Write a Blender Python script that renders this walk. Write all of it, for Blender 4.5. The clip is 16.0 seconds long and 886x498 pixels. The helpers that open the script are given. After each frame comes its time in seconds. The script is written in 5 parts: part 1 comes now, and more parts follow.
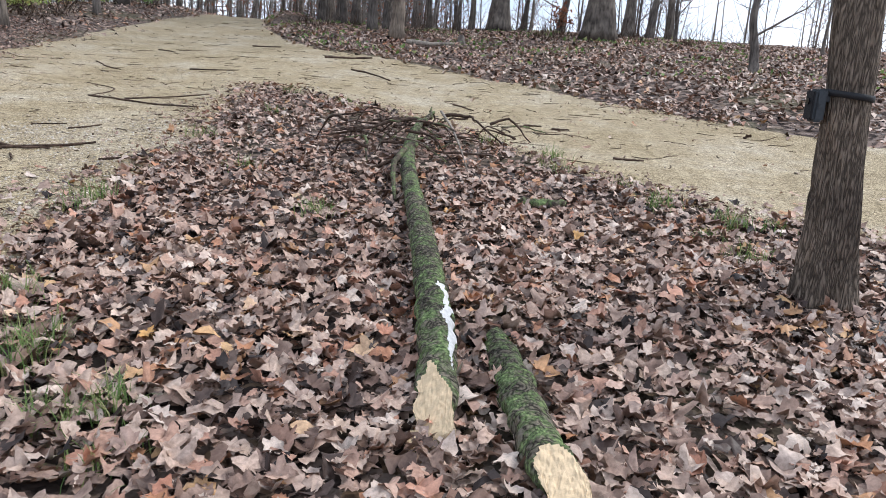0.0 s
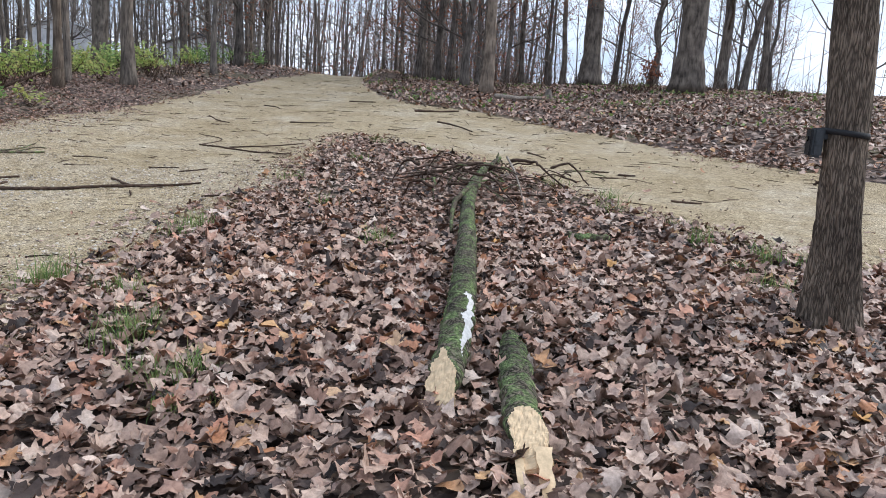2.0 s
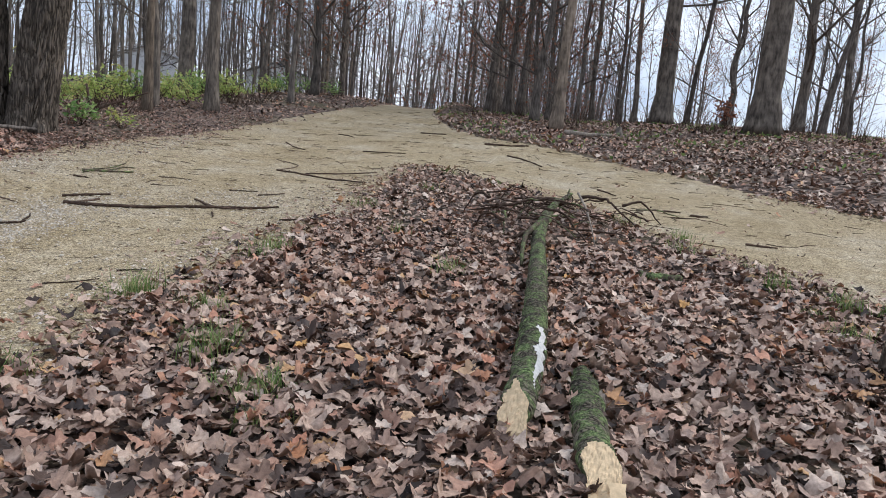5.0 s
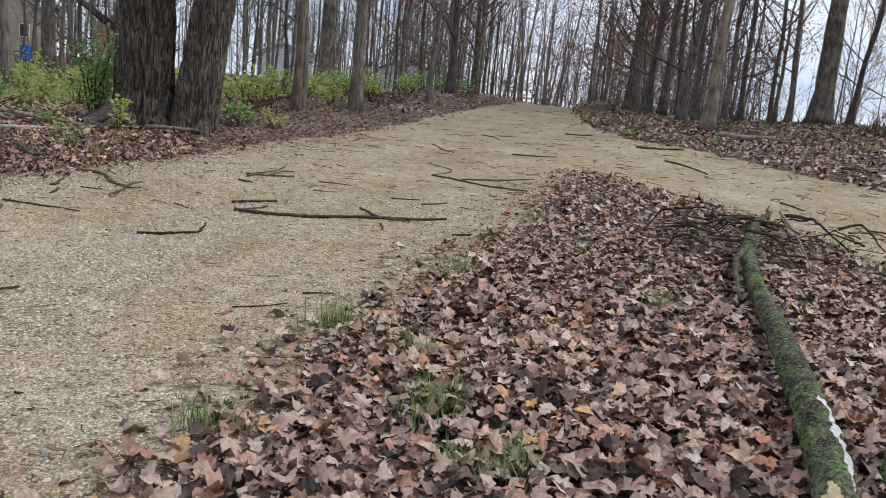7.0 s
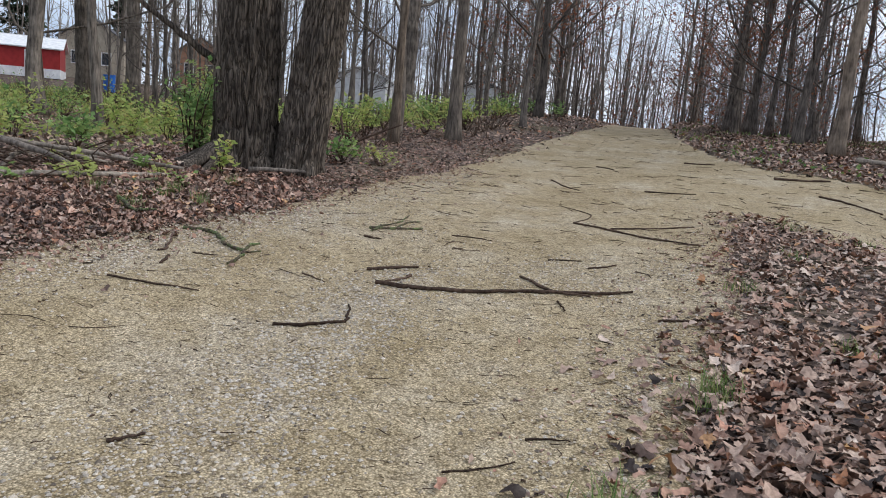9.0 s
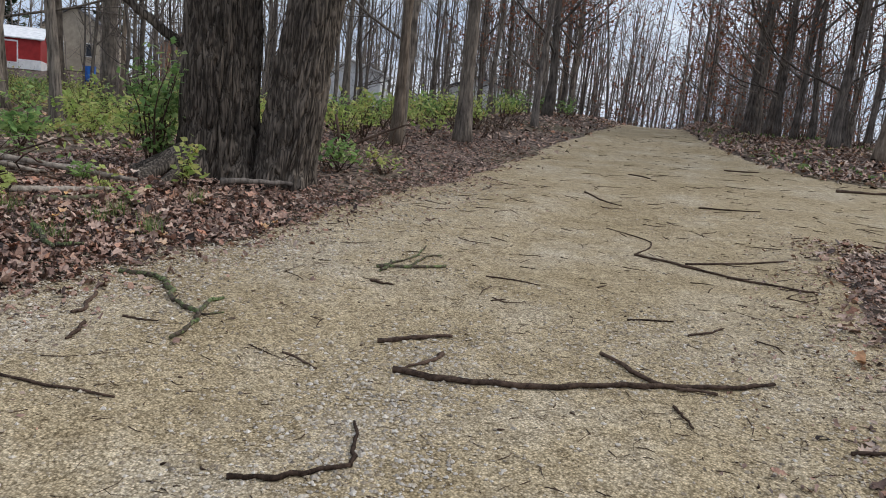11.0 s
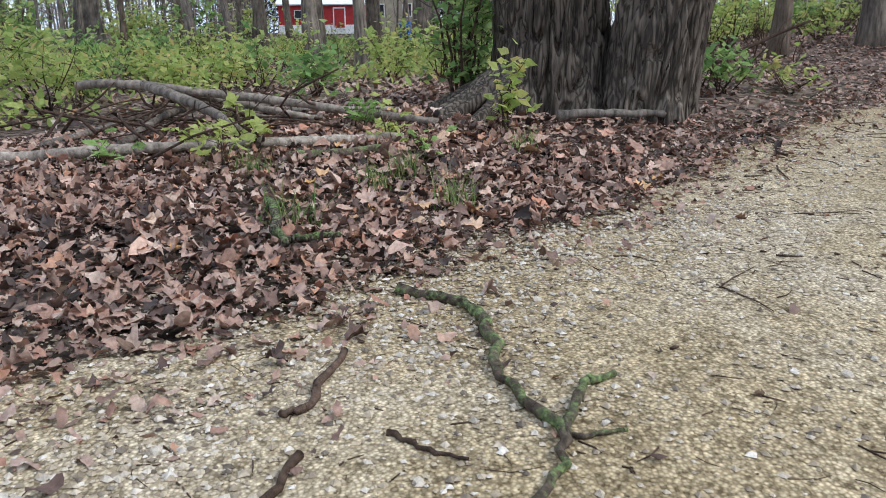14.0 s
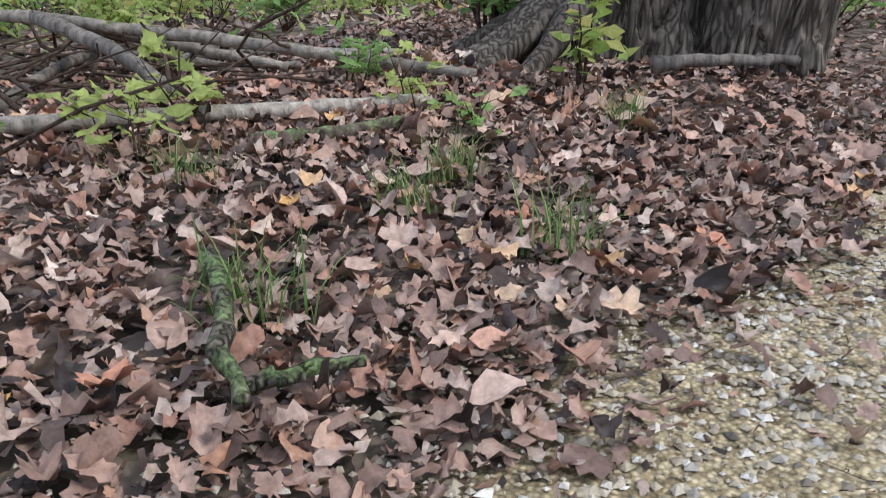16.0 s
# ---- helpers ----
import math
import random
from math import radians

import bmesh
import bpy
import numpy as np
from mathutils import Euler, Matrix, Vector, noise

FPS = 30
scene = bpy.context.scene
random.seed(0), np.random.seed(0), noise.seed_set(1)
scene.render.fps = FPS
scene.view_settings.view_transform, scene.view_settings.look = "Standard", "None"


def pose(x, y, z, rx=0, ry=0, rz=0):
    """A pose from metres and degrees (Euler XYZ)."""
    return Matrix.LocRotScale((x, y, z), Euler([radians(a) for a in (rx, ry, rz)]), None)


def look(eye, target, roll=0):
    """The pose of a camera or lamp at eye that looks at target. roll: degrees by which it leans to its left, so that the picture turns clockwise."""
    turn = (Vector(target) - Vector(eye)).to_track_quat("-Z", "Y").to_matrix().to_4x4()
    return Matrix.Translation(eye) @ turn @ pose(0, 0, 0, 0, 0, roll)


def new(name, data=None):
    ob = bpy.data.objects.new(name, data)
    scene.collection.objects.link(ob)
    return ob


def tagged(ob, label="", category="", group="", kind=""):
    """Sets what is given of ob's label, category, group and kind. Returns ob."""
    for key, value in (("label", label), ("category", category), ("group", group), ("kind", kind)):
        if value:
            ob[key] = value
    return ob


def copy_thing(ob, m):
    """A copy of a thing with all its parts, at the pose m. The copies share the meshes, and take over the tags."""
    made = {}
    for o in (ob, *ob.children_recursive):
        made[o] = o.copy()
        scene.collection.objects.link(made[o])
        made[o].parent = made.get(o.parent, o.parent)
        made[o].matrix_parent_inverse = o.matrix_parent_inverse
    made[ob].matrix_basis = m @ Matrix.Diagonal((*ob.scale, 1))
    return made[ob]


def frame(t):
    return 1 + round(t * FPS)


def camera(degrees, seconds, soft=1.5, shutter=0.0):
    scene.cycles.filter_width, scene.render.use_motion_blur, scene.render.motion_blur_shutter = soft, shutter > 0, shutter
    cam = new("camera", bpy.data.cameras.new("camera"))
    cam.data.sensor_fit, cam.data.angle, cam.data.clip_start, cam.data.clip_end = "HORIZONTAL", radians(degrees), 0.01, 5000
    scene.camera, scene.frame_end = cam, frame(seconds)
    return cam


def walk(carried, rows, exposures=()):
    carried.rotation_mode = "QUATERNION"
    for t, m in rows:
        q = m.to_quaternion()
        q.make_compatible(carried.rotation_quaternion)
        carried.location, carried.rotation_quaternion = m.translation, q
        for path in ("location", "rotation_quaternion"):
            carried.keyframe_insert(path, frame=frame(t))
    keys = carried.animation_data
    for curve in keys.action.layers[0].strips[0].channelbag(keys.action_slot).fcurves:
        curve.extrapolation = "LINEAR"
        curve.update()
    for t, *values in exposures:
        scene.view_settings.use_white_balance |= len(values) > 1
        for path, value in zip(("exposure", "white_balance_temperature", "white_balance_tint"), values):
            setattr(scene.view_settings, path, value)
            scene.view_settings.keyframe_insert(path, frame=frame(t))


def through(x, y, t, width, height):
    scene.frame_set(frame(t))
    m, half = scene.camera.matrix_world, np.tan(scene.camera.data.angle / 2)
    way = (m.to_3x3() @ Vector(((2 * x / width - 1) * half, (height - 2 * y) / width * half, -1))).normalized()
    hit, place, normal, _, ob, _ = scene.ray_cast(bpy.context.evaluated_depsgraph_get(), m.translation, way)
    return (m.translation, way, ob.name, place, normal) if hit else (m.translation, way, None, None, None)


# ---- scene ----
cam = camera(61.0, 16.0, soft=0.95, shutter=0.12)
METRES, EYE, TILT, LEAN, TURN = 12.0, 1.43, -14.5, -3.6, 0.0
ROWS = [
    (0.0, 0.0, 0.0, 0.0, 0.0, 0.0, -0.0),
    (0.5, -0.0044, -0.0228, -0.0042, 1.73, 1.31, -0.77),
    (1.0, -0.0001, -0.0303, -0.005, 3.7, 2.48, -1.2),
    (1.5, 0.0178, -0.0388, -0.0115, 5.7, 3.31, -1.32),
    (2.0, 0.0327, -0.0498, -0.0179, 7.29, 3.95, -1.36),
    (2.5, 0.0343, -0.0547, -0.0181, 8.75, 5.01, -1.61),
    (3.0, 0.0322, -0.0562, -0.0145, 9.95, 6.16, -2.2),
    (5.5, 0.0237, -0.0571, -0.0196, 12.33, 6.05, -5.0),
    (6.0, 0.0107, -0.0476, -0.0159, 13.6, 5.75, -5.74),
    (6.5, -0.0147, -0.0401, -0.0046, 16.56, 5.4, -6.46),
    (7.0, -0.0389, -0.0246, 0.0003, 20.37, 4.97, -7.07),
    (7.5, -0.0675, -0.0031, 0.0132, 23.56, 4.84, -7.16),
    (8.0, -0.1082, 0.011, 0.0237, 24.93, 5.12, -7.24),
    (8.5, -0.1427, 0.0274, 0.0331, 25.11, 5.38, -7.43),
    (9.0, -0.1734, 0.0547, 0.0457, 25.07, 5.76, -7.51),
    (11.5, -0.3072, 0.2464, 0.1108, 24.27, 5.55, -7.92),
    (12.0, -0.334, 0.2882, 0.1262, 29.47, 5.2, -8.18),
    (12.5, -0.3806, 0.3249, 0.1397, 36.09, 4.43, -8.64),
    (13.0, -0.4247, 0.3666, 0.1416, 42.52, 3.24, -8.69),
    (13.5, -0.4576, 0.3937, 0.1189, 45.7, 0.48, -8.18),
    (14.0, -0.481, 0.3958, 0.1234, 47.62, -1.81, -7.95),
    (14.5, -0.5103, 0.407, 0.1507, 47.69, -1.37, -8.46),
    (15.0, -0.5479, 0.4276, 0.1631, 46.89, -1.08, -8.87),
    (15.5, -0.5835, 0.4537, 0.1672, 46.14, -2.64, -8.05),
    (16.0, -0.6143, 0.4739, 0.148, 45.53, -6.46, -7.6),
]
EXPO = [(0.0, 0.4, 6050, 10), (0.5, 0.16, 6000, 10), (1.5, 0.26, 6000, 10), (3.0, 0.2, 6050, 10), (5.5, -0.03, 6200, 10), (7.0, -0.04, 6250, 10), (9.0, -0.12, 6250, 10),
        (11.5, -0.26, 6350, 10), (12.5, -0.18, 6150, 9), (13.5, 0.1, 6050, 8), (14.5, 0.32, 5900, 8), (15.0, 0.5, 5850, 8), (15.5, 0.42, 5850, 8), (16.0, 0.28, 5850, 8)]
walk(cam, [(t, pose(0, 0, EYE, TILT, LEAN, TURN) @ pose(METRES * x, METRES * y, METRES * z, 90 + pitch, roll, yaw)) for t, x, y, z, yaw, pitch, roll in ROWS],
     exposures=EXPO)

# ---- light ----
world = bpy.data.worlds.new("overcast")
scene.world = world
world.use_nodes = True
wn = world.node_tree.nodes
wl = world.node_tree.links
sky = wn.new("ShaderNodeTexSky")
sky.sky_type = "NISHITA"
sky.sun_disc = False
sky.sun_elevation, sky.sun_rotation = radians(32), radians(60)
sky.dust_density, sky.air_density = 2.5, 1.0
coord = wn.new("ShaderNodeTexCoord")
squash = wn.new("ShaderNodeMapping")
squash.inputs["Scale"].default_value = (1.0, 1.0, 4.0)
cloud = wn.new("ShaderNodeTexNoise")
cloud.inputs["Scale"].default_value, cloud.inputs["Detail"].default_value = 2.6, 6.0
ramp = wn.new("ShaderNodeValToRGB")
ramp.color_ramp.elements[0].position, ramp.color_ramp.elements[0].color = 0.35, (6.2, 7.4, 9.4, 1)
ramp.color_ramp.elements[1].position, ramp.color_ramp.elements[1].color = 0.65, (11.5, 12.0, 13.0, 1)
mixer = wn.new("ShaderNodeMix")
mixer.data_type = "RGBA"
mixer.inputs[0].default_value = 0.85
wl.new(coord.outputs["Generated"], squash.inputs["Vector"])
wl.new(squash.outputs["Vector"], cloud.inputs["Vector"])
wl.new(cloud.outputs["Fac"], ramp.inputs["Fac"])
wl.new(sky.outputs["Color"], mixer.inputs[6])
wl.new(ramp.outputs["Color"], mixer.inputs[7])
wl.new(mixer.outputs[2], wn["Background"].inputs["Color"])
wn["Background"].inputs["Strength"].default_value = 0.103
sun = new("sun", bpy.data.lights.new("sun", "SUN"))
sun.data.energy, sun.data.angle, sun.data.color = 1.9, radians(14), (1.0, 0.96, 0.9)
sun.matrix_world = look((0, 0, 0), (-math.sin(radians(60)) * math.cos(radians(45)), -math.cos(radians(60)) * math.cos(radians(45)), -math.sin(radians(45))))

# ---- materials ----


def material(name, rough=0.8, spec=0.3):
    m = bpy.data.materials.new(name)
    m.use_nodes = True
    n, l = m.node_tree.nodes, m.node_tree.links
    p = n["Principled BSDF"]
    p.inputs["Roughness"].default_value = rough
    p.inputs["Specular IOR Level"].default_value = spec * 0.7
    return m, n, l, p


def colour_ramp(n, stops):
    r = n.new("ShaderNodeValToRGB")
    e = r.color_ramp.elements
    while len(e) < len(stops):
        e.new(0.5)
    for k, (at, c) in enumerate(stops):
        e[k].position, e[k].color = at, (*c, 1)
    return r


def noise_node(n, l, vector, scale, detail=4.0, rough=0.55):
    t = n.new("ShaderNodeTexNoise")
    t.inputs["Scale"].default_value, t.inputs["Detail"].default_value, t.inputs["Roughness"].default_value = scale, detail, rough
    l.new(vector, t.inputs["Vector"])
    return t


def mix_node(n, l, a, b, fac, mode="MIX"):
    m = n.new("ShaderNodeMix")
    m.data_type, m.blend_type = "RGBA", mode
    for value, slot in ((fac, 0), (a, 6), (b, 7)):
        if isinstance(value, (int, float)):
            m.inputs[slot].default_value = value
        elif isinstance(value, tuple):
            m.inputs[slot].default_value = (*value, 1)
        else:
            l.new(value, m.inputs[slot])
    return m.outputs[2]


def bump_node(n, l, p, heightmap, strength, distance):
    b = n.new("ShaderNodeBump")
    b.inputs["Strength"].default_value, b.inputs["Distance"].default_value = strength, distance
    l.new(heightmap, b.inputs["Height"])
    l.new(b.outputs["Normal"], p.inputs["Normal"])


def object_coords(n, l, scale=(1, 1, 1)):
    c = n.new("ShaderNodeTexCoord")
    m = n.new("ShaderNodeMapping")
    m.inputs["Scale"].default_value = scale
    l.new(c.outputs["Object"], m.inputs["Vector"])
    return m.outputs["Vector"]


def bark_material(name, dark, light, stretch=0.18, scale=16.0, moss=0.0, strength=0.8, furrow=False):
    m, n, l, p = material(name, 0.9, 0.15)
    v = object_coords(n, l, (1, 1, stretch))
    ridges = noise_node(n, l, v, scale, 6, 0.65)
    r = colour_ramp(n, [(0.32, dark), (0.62, light)])
    relief = ridges.outputs["Fac"]
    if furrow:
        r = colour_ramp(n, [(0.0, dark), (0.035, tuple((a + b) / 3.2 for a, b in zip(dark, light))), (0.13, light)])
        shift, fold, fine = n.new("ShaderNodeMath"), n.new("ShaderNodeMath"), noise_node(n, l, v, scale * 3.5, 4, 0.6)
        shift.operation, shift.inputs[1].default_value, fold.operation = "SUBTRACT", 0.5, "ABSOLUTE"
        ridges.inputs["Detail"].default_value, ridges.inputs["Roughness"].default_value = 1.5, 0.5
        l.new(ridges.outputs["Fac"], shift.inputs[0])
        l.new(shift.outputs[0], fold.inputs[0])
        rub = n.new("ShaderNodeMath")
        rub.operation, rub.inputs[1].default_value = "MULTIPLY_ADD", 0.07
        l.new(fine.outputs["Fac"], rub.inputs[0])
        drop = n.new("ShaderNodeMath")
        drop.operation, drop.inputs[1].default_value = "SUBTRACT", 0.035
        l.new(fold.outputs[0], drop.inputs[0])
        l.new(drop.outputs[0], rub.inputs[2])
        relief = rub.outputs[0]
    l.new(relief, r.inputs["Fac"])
    plain = object_coords(n, l)
    stains = noise_node(n, l, plain, 2.2, 3)
    s = colour_ramp(n, [(0.35, (0.62, 0.6, 0.58)), (0.7, (1.25, 1.2, 1.12))])
    l.new(stains.outputs["Fac"], s.inputs["Fac"])
    colour = mix_node(n, l, r.outputs["Color"], s.outputs["Color"], 1.0, "MULTIPLY")
    info = n.new("ShaderNodeObjectInfo")
    vary = colour_ramp(n, [(0.0, (0.7, 0.66, 0.62)), (1.0, (1.25, 1.2, 1.15))])
    l.new(info.outputs["Random"], vary.inputs["Fac"])
    colour = mix_node(n, l, colour, vary.outputs["Color"], 1.0, "MULTIPLY")
    if moss:
        mossy = noise_node(n, l, plain, 9.0, 7, 0.75)
        mr = colour_ramp(n, [(0.62 - moss * 0.35, (0, 0, 0)), (0.75 - moss * 0.35, (1, 1, 1))])
        l.new(mossy.outputs["Fac"], mr.inputs["Fac"])
        fine = noise_node(n, l, plain, 60, 3)
        green = colour_ramp(n, [(0.28, (0.03, 0.042, 0.02)), (0.5, (0.145, 0.195, 0.08)), (0.72, (0.3, 0.39, 0.15))])
        l.new(fine.outputs["Fac"], green.inputs["Fac"])
        colour = mix_node(n, l, colour, green.outputs["Color"], mr.outputs["Color"])
    l.new(colour, p.inputs["Base Color"])
    bump_node(n, l, p, relief, strength, 0.06 if furrow else 0.02)
    return m


def leaf_material(name, stops, rough=0.62, through=0.0):
    """Colour varies leaf by leaf, with blotches and veins."""
    m, n, l, p = material(name, rough, 0.35)
    g = n.new("ShaderNodeNewGeometry")
    r = colour_ramp(n, stops)
    l.new(g.outputs["Random Per Island"], r.inputs["Fac"])
    v = object_coords(n, l)
    blot = noise_node(n, l, v, 38.0, 4, 0.65)
    b = colour_ramp(n, [(0.3, (0.6, 0.56, 0.54)), (0.7, (1.25, 1.22, 1.2))])
    l.new(blot.outputs["Fac"], b.inputs["Fac"])
    l.new(mix_node(n, l, r.outputs["Color"], b.outputs["Color"], 1.0, "MULTIPLY"), p.inputs["Base Color"])
    bump_node(n, l, p, blot.outputs["Fac"], 0.35, 0.01)
    if through:
        p.inputs["Subsurface Weight"].default_value = 0.0
        t = n.new("ShaderNodeBsdfTranslucent")
        l.new(r.outputs["Color"], t.inputs["Color"])
        mx = n.new("ShaderNodeMixShader")
        mx.inputs[0].default_value = through
        l.new(p.outputs[0], mx.inputs[1])
        l.new(t.outputs[0], mx.inputs[2])
        l.new(mx.outputs[0], n["Material Output"].inputs["Surface"])
    return m


def plain_material(name, colour, rough=0.7, grain=30.0, depth=0.15, metal=0.0):
    m, n, l, p = material(name, rough)
    p.inputs["Metallic"].default_value = metal
    t = noise_node(n, l, object_coords(n, l), grain, 5)
    r = colour_ramp(n, [(0.3, tuple(c * 0.8 for c in colour)), (0.7, tuple(min(c * 1.15, 0.9) for c in colour))])
    l.new(t.outputs["Fac"], r.inputs["Fac"])
    l.new(r.outputs["Color"], p.inputs["Base Color"])
    bump_node(n, l, p, t.outputs["Fac"], depth, 0.01)
    return m


BARK = bark_material("grey_brown_bark", (0.055, 0.05, 0.047), (0.27, 0.247, 0.228), 0.12, 22.0)
BARK_DARK = bark_material("dark_bark", (0.05, 0.047, 0.046), (0.22, 0.204, 0.196), 0.12, 20.0)
BARK_PALE = bark_material("pale_grey_bark", (0.1, 0.085, 0.072), (0.29, 0.25, 0.215), 0.15, 20.0)
# bark for the far wood: distance haze is put into its paler grey colour
BARK_FAR = bark_material("haze_paled_bark", (0.2, 0.19, 0.185), (0.42, 0.4, 0.39), 0.15, 8.0)
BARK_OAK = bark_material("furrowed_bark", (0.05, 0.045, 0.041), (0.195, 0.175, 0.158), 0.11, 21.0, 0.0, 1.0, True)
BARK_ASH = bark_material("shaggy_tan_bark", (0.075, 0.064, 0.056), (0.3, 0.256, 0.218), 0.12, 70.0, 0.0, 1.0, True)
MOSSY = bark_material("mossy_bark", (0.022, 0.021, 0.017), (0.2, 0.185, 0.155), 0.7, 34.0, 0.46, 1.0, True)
MOSSY_PART = bark_material("part_mossy_bark", (0.03, 0.025, 0.02), (0.2, 0.17, 0.145), 0.6, 30.0, 0.45)
STICK = bark_material("wet_dead_wood", (0.028, 0.02, 0.017), (0.13, 0.095, 0.078), 1.0, 30.0)
GREYWOOD = bark_material("weathered_grey_wood", (0.15, 0.138, 0.125), (0.46, 0.425, 0.39), 0.6, 24.0)
FRESH = plain_material("fresh_cut_wood", (0.7, 0.52, 0.32), 0.7, 28.0, 0.5)
BARE = plain_material("bleached_bare_wood", (0.62, 0.6, 0.57), 0.75, 40.0, 0.3)
LITTER = leaf_material("dry_fallen_leaves", [(0.0, (0.03, 0.022, 0.019)), (0.1, (0.09, 0.06, 0.048)), (0.18, (0.22, 0.14, 0.105)), (0.32, (0.37, 0.255, 0.195)), (0.46, (0.53, 0.4, 0.315)), (0.55, (0.38, 0.2, 0.135)),
                                                   (0.68, (0.55, 0.425, 0.34)), (0.8, (0.3, 0.2, 0.16)), (0.92, (0.66, 0.55, 0.46)), (0.97, (0.42, 0.19, 0.1)), (1.0, (0.55, 0.35, 0.18))], 0.5)
BANK_LITTER = leaf_material("damp_fallen_leaves", [(0.0, (0.04, 0.03, 0.027)), (0.15, (0.13, 0.085, 0.07)), (0.35, (0.31, 0.2, 0.155)), (0.5, (0.42, 0.295, 0.235)), (0.62, (0.34, 0.18, 0.125)), (0.78, (0.4, 0.29, 0.24)),
                                                   (0.92, (0.5, 0.39, 0.32)), (1.0, (0.44, 0.23, 0.14))], 0.5)
RUST = leaf_material("rust_hanging_leaves", [(0.0, (0.17, 0.06, 0.035)), (0.5, (0.3, 0.115, 0.065)), (1.0, (0.38, 0.18, 0.1))], 0.7, 0.45)
GREEN = leaf_material("green_leaves", [(0.0, (0.15, 0.28, 0.09)), (0.5, (0.29, 0.46, 0.15)), (1.0, (0.46, 0.56, 0.21))], 0.5, 0.45)
YELLOW = leaf_material("yellow_green_leaves", [(0.0, (0.3, 0.42, 0.11)), (0.5, (0.5, 0.6, 0.19)), (0.85, (0.62, 0.63, 0.23)), (1.0, (0.6, 0.48, 0.18))], 0.5, 0.5)
GRASS = leaf_material("grass_blades", [(0.0, (0.1, 0.18, 0.05)), (0.6, (0.2, 0.31, 0.09)), (1.0, (0.4, 0.4, 0.18))], 0.6, 0.3)
PALE_STONE = leaf_material("pale_limestone", [(0.0, (0.26, 0.24, 0.2)), (0.4, (0.46, 0.42, 0.36)), (1.0, (0.62, 0.59, 0.53))], 0.85)
STONE = leaf_material("crushed_limestone", [(0.0, (0.14, 0.12, 0.1)), (0.15, (0.32, 0.27, 0.2)), (0.5, (0.45, 0.385, 0.28)), (0.8, (0.56, 0.5, 0.4)), (1.0, (0.68, 0.64, 0.57))], 0.85)


def trail_material():
    m, n, l, p = material("compacted_limestone_screenings", 0.9, 0.2)
    v = object_coords(n, l)
    big = noise_node(n, l, v, 0.8, 5, 0.7)
    base = colour_ramp(n, [(0.3, (0.37, 0.3, 0.185)), (0.5, (0.46, 0.385, 0.26)), (0.7, (0.55, 0.49, 0.385))])
    l.new(big.outputs["Fac"], base.inputs["Fac"])
    cell = n.new("ShaderNodeTexVoronoi")
    cell.inputs["Scale"].default_value = 84.0
    l.new(v, cell.inputs["Vector"])
    grit = colour_ramp(n, [(0.0, (0.48, 0.45, 0.41)), (0.35, (0.97, 0.97, 0.97)), (1.0, (1.45, 1.43, 1.4))])
    split = n.new("ShaderNodeSeparateColor")
    l.new(cell.outputs["Color"], split.inputs[0])
    l.new(split.outputs[0], grit.inputs["Fac"])
    fine = noise_node(n, l, v, 28.0, 5, 0.7)
    gap = colour_ramp(n, [(0.25, (1.12, 1.12, 1.12)), (0.62, (0.5, 0.47, 0.42))])
    l.new(cell.outputs["Distance"], gap.inputs["Fac"])
    dirt = colour_ramp(n, [(0.36, (0.5, 0.47, 0.43)), (0.5, (1, 1, 1))])
    l.new(fine.outputs["Fac"], dirt.inputs["Fac"])
    c = mix_node(n, l, base.outputs["Color"], grit.outputs["Color"], 1.0, "MULTIPLY")
    c = mix_node(n, l, c, gap.outputs["Color"], 0.85, "MULTIPLY")
    c = mix_node(n, l, c, dirt.outputs["Color"], 0.85, "MULTIPLY")
    mottle = noise_node(n, l, v, 6.5, 5, 0.7)
    damp = colour_ramp(n, [(0.36, (0.8, 0.77, 0.73)), (0.6, (1.16, 1.15, 1.14))])
    l.new(mottle.outputs["Fac"], damp.inputs["Fac"])
    l.new(mix_node(n, l, c, damp.outputs["Color"], 0.9, "MULTIPLY"), p.inputs["Base Color"])
    bump_node(n, l, p, cell.outputs["Distance"], -0.8, 0.014)
    return m


def soil_material():
    m, n, l, p = material("leaf_strewn_soil", 0.95, 0.15)
    v = object_coords(n, l)
    cell = n.new("ShaderNodeTexVoronoi")
    cell.inputs["Scale"].default_value = 13.0
    warp = noise_node(n, l, v, 9.0, 3)
    l.new(mix_node(n, l, v, warp.outputs["Color"], 0.12), cell.inputs["Vector"])
    split = n.new("ShaderNodeSeparateColor")
    l.new(cell.outputs["Color"], split.inputs[0])
    leafy = colour_ramp(n, [(0.0, (0.03, 0.022, 0.019)), (0.35, (0.075, 0.054, 0.045)), (0.6, (0.17, 0.125, 0.1)), (0.85, (0.25, 0.19, 0.16)), (1.0, (0.15, 0.1, 0.065))])
    l.new(split.outputs[0], leafy.inputs["Fac"])
    patch = noise_node(n, l, v, 0.35, 5, 0.6)
    where = colour_ramp(n, [(0.5, (0, 0, 0)), (0.68, (1, 1, 1))])
    l.new(patch.outputs["Fac"], where.inputs["Fac"])
    grassy = noise_node(n, l, v, 20.0, 4)
    g = colour_ramp(n, [(0.3, (0.09, 0.085, 0.045)), (0.7, (0.2, 0.19, 0.1))])
    l.new(grassy.outputs["Fac"], g.inputs["Fac"])
    half = n.new("ShaderNodeMath")
    half.operation = "MULTIPLY"
    half.inputs[1].default_value = 0.55
    l.new(where.outputs["Color"], half.inputs[0])
    l.new(mix_node(n, l, leafy.outputs["Color"], g.outputs["Color"], half.outputs[0]), p.inputs["Base Color"])
    bump_node(n, l, p, cell.outputs["Distance"], 0.8, 0.03)
    return m


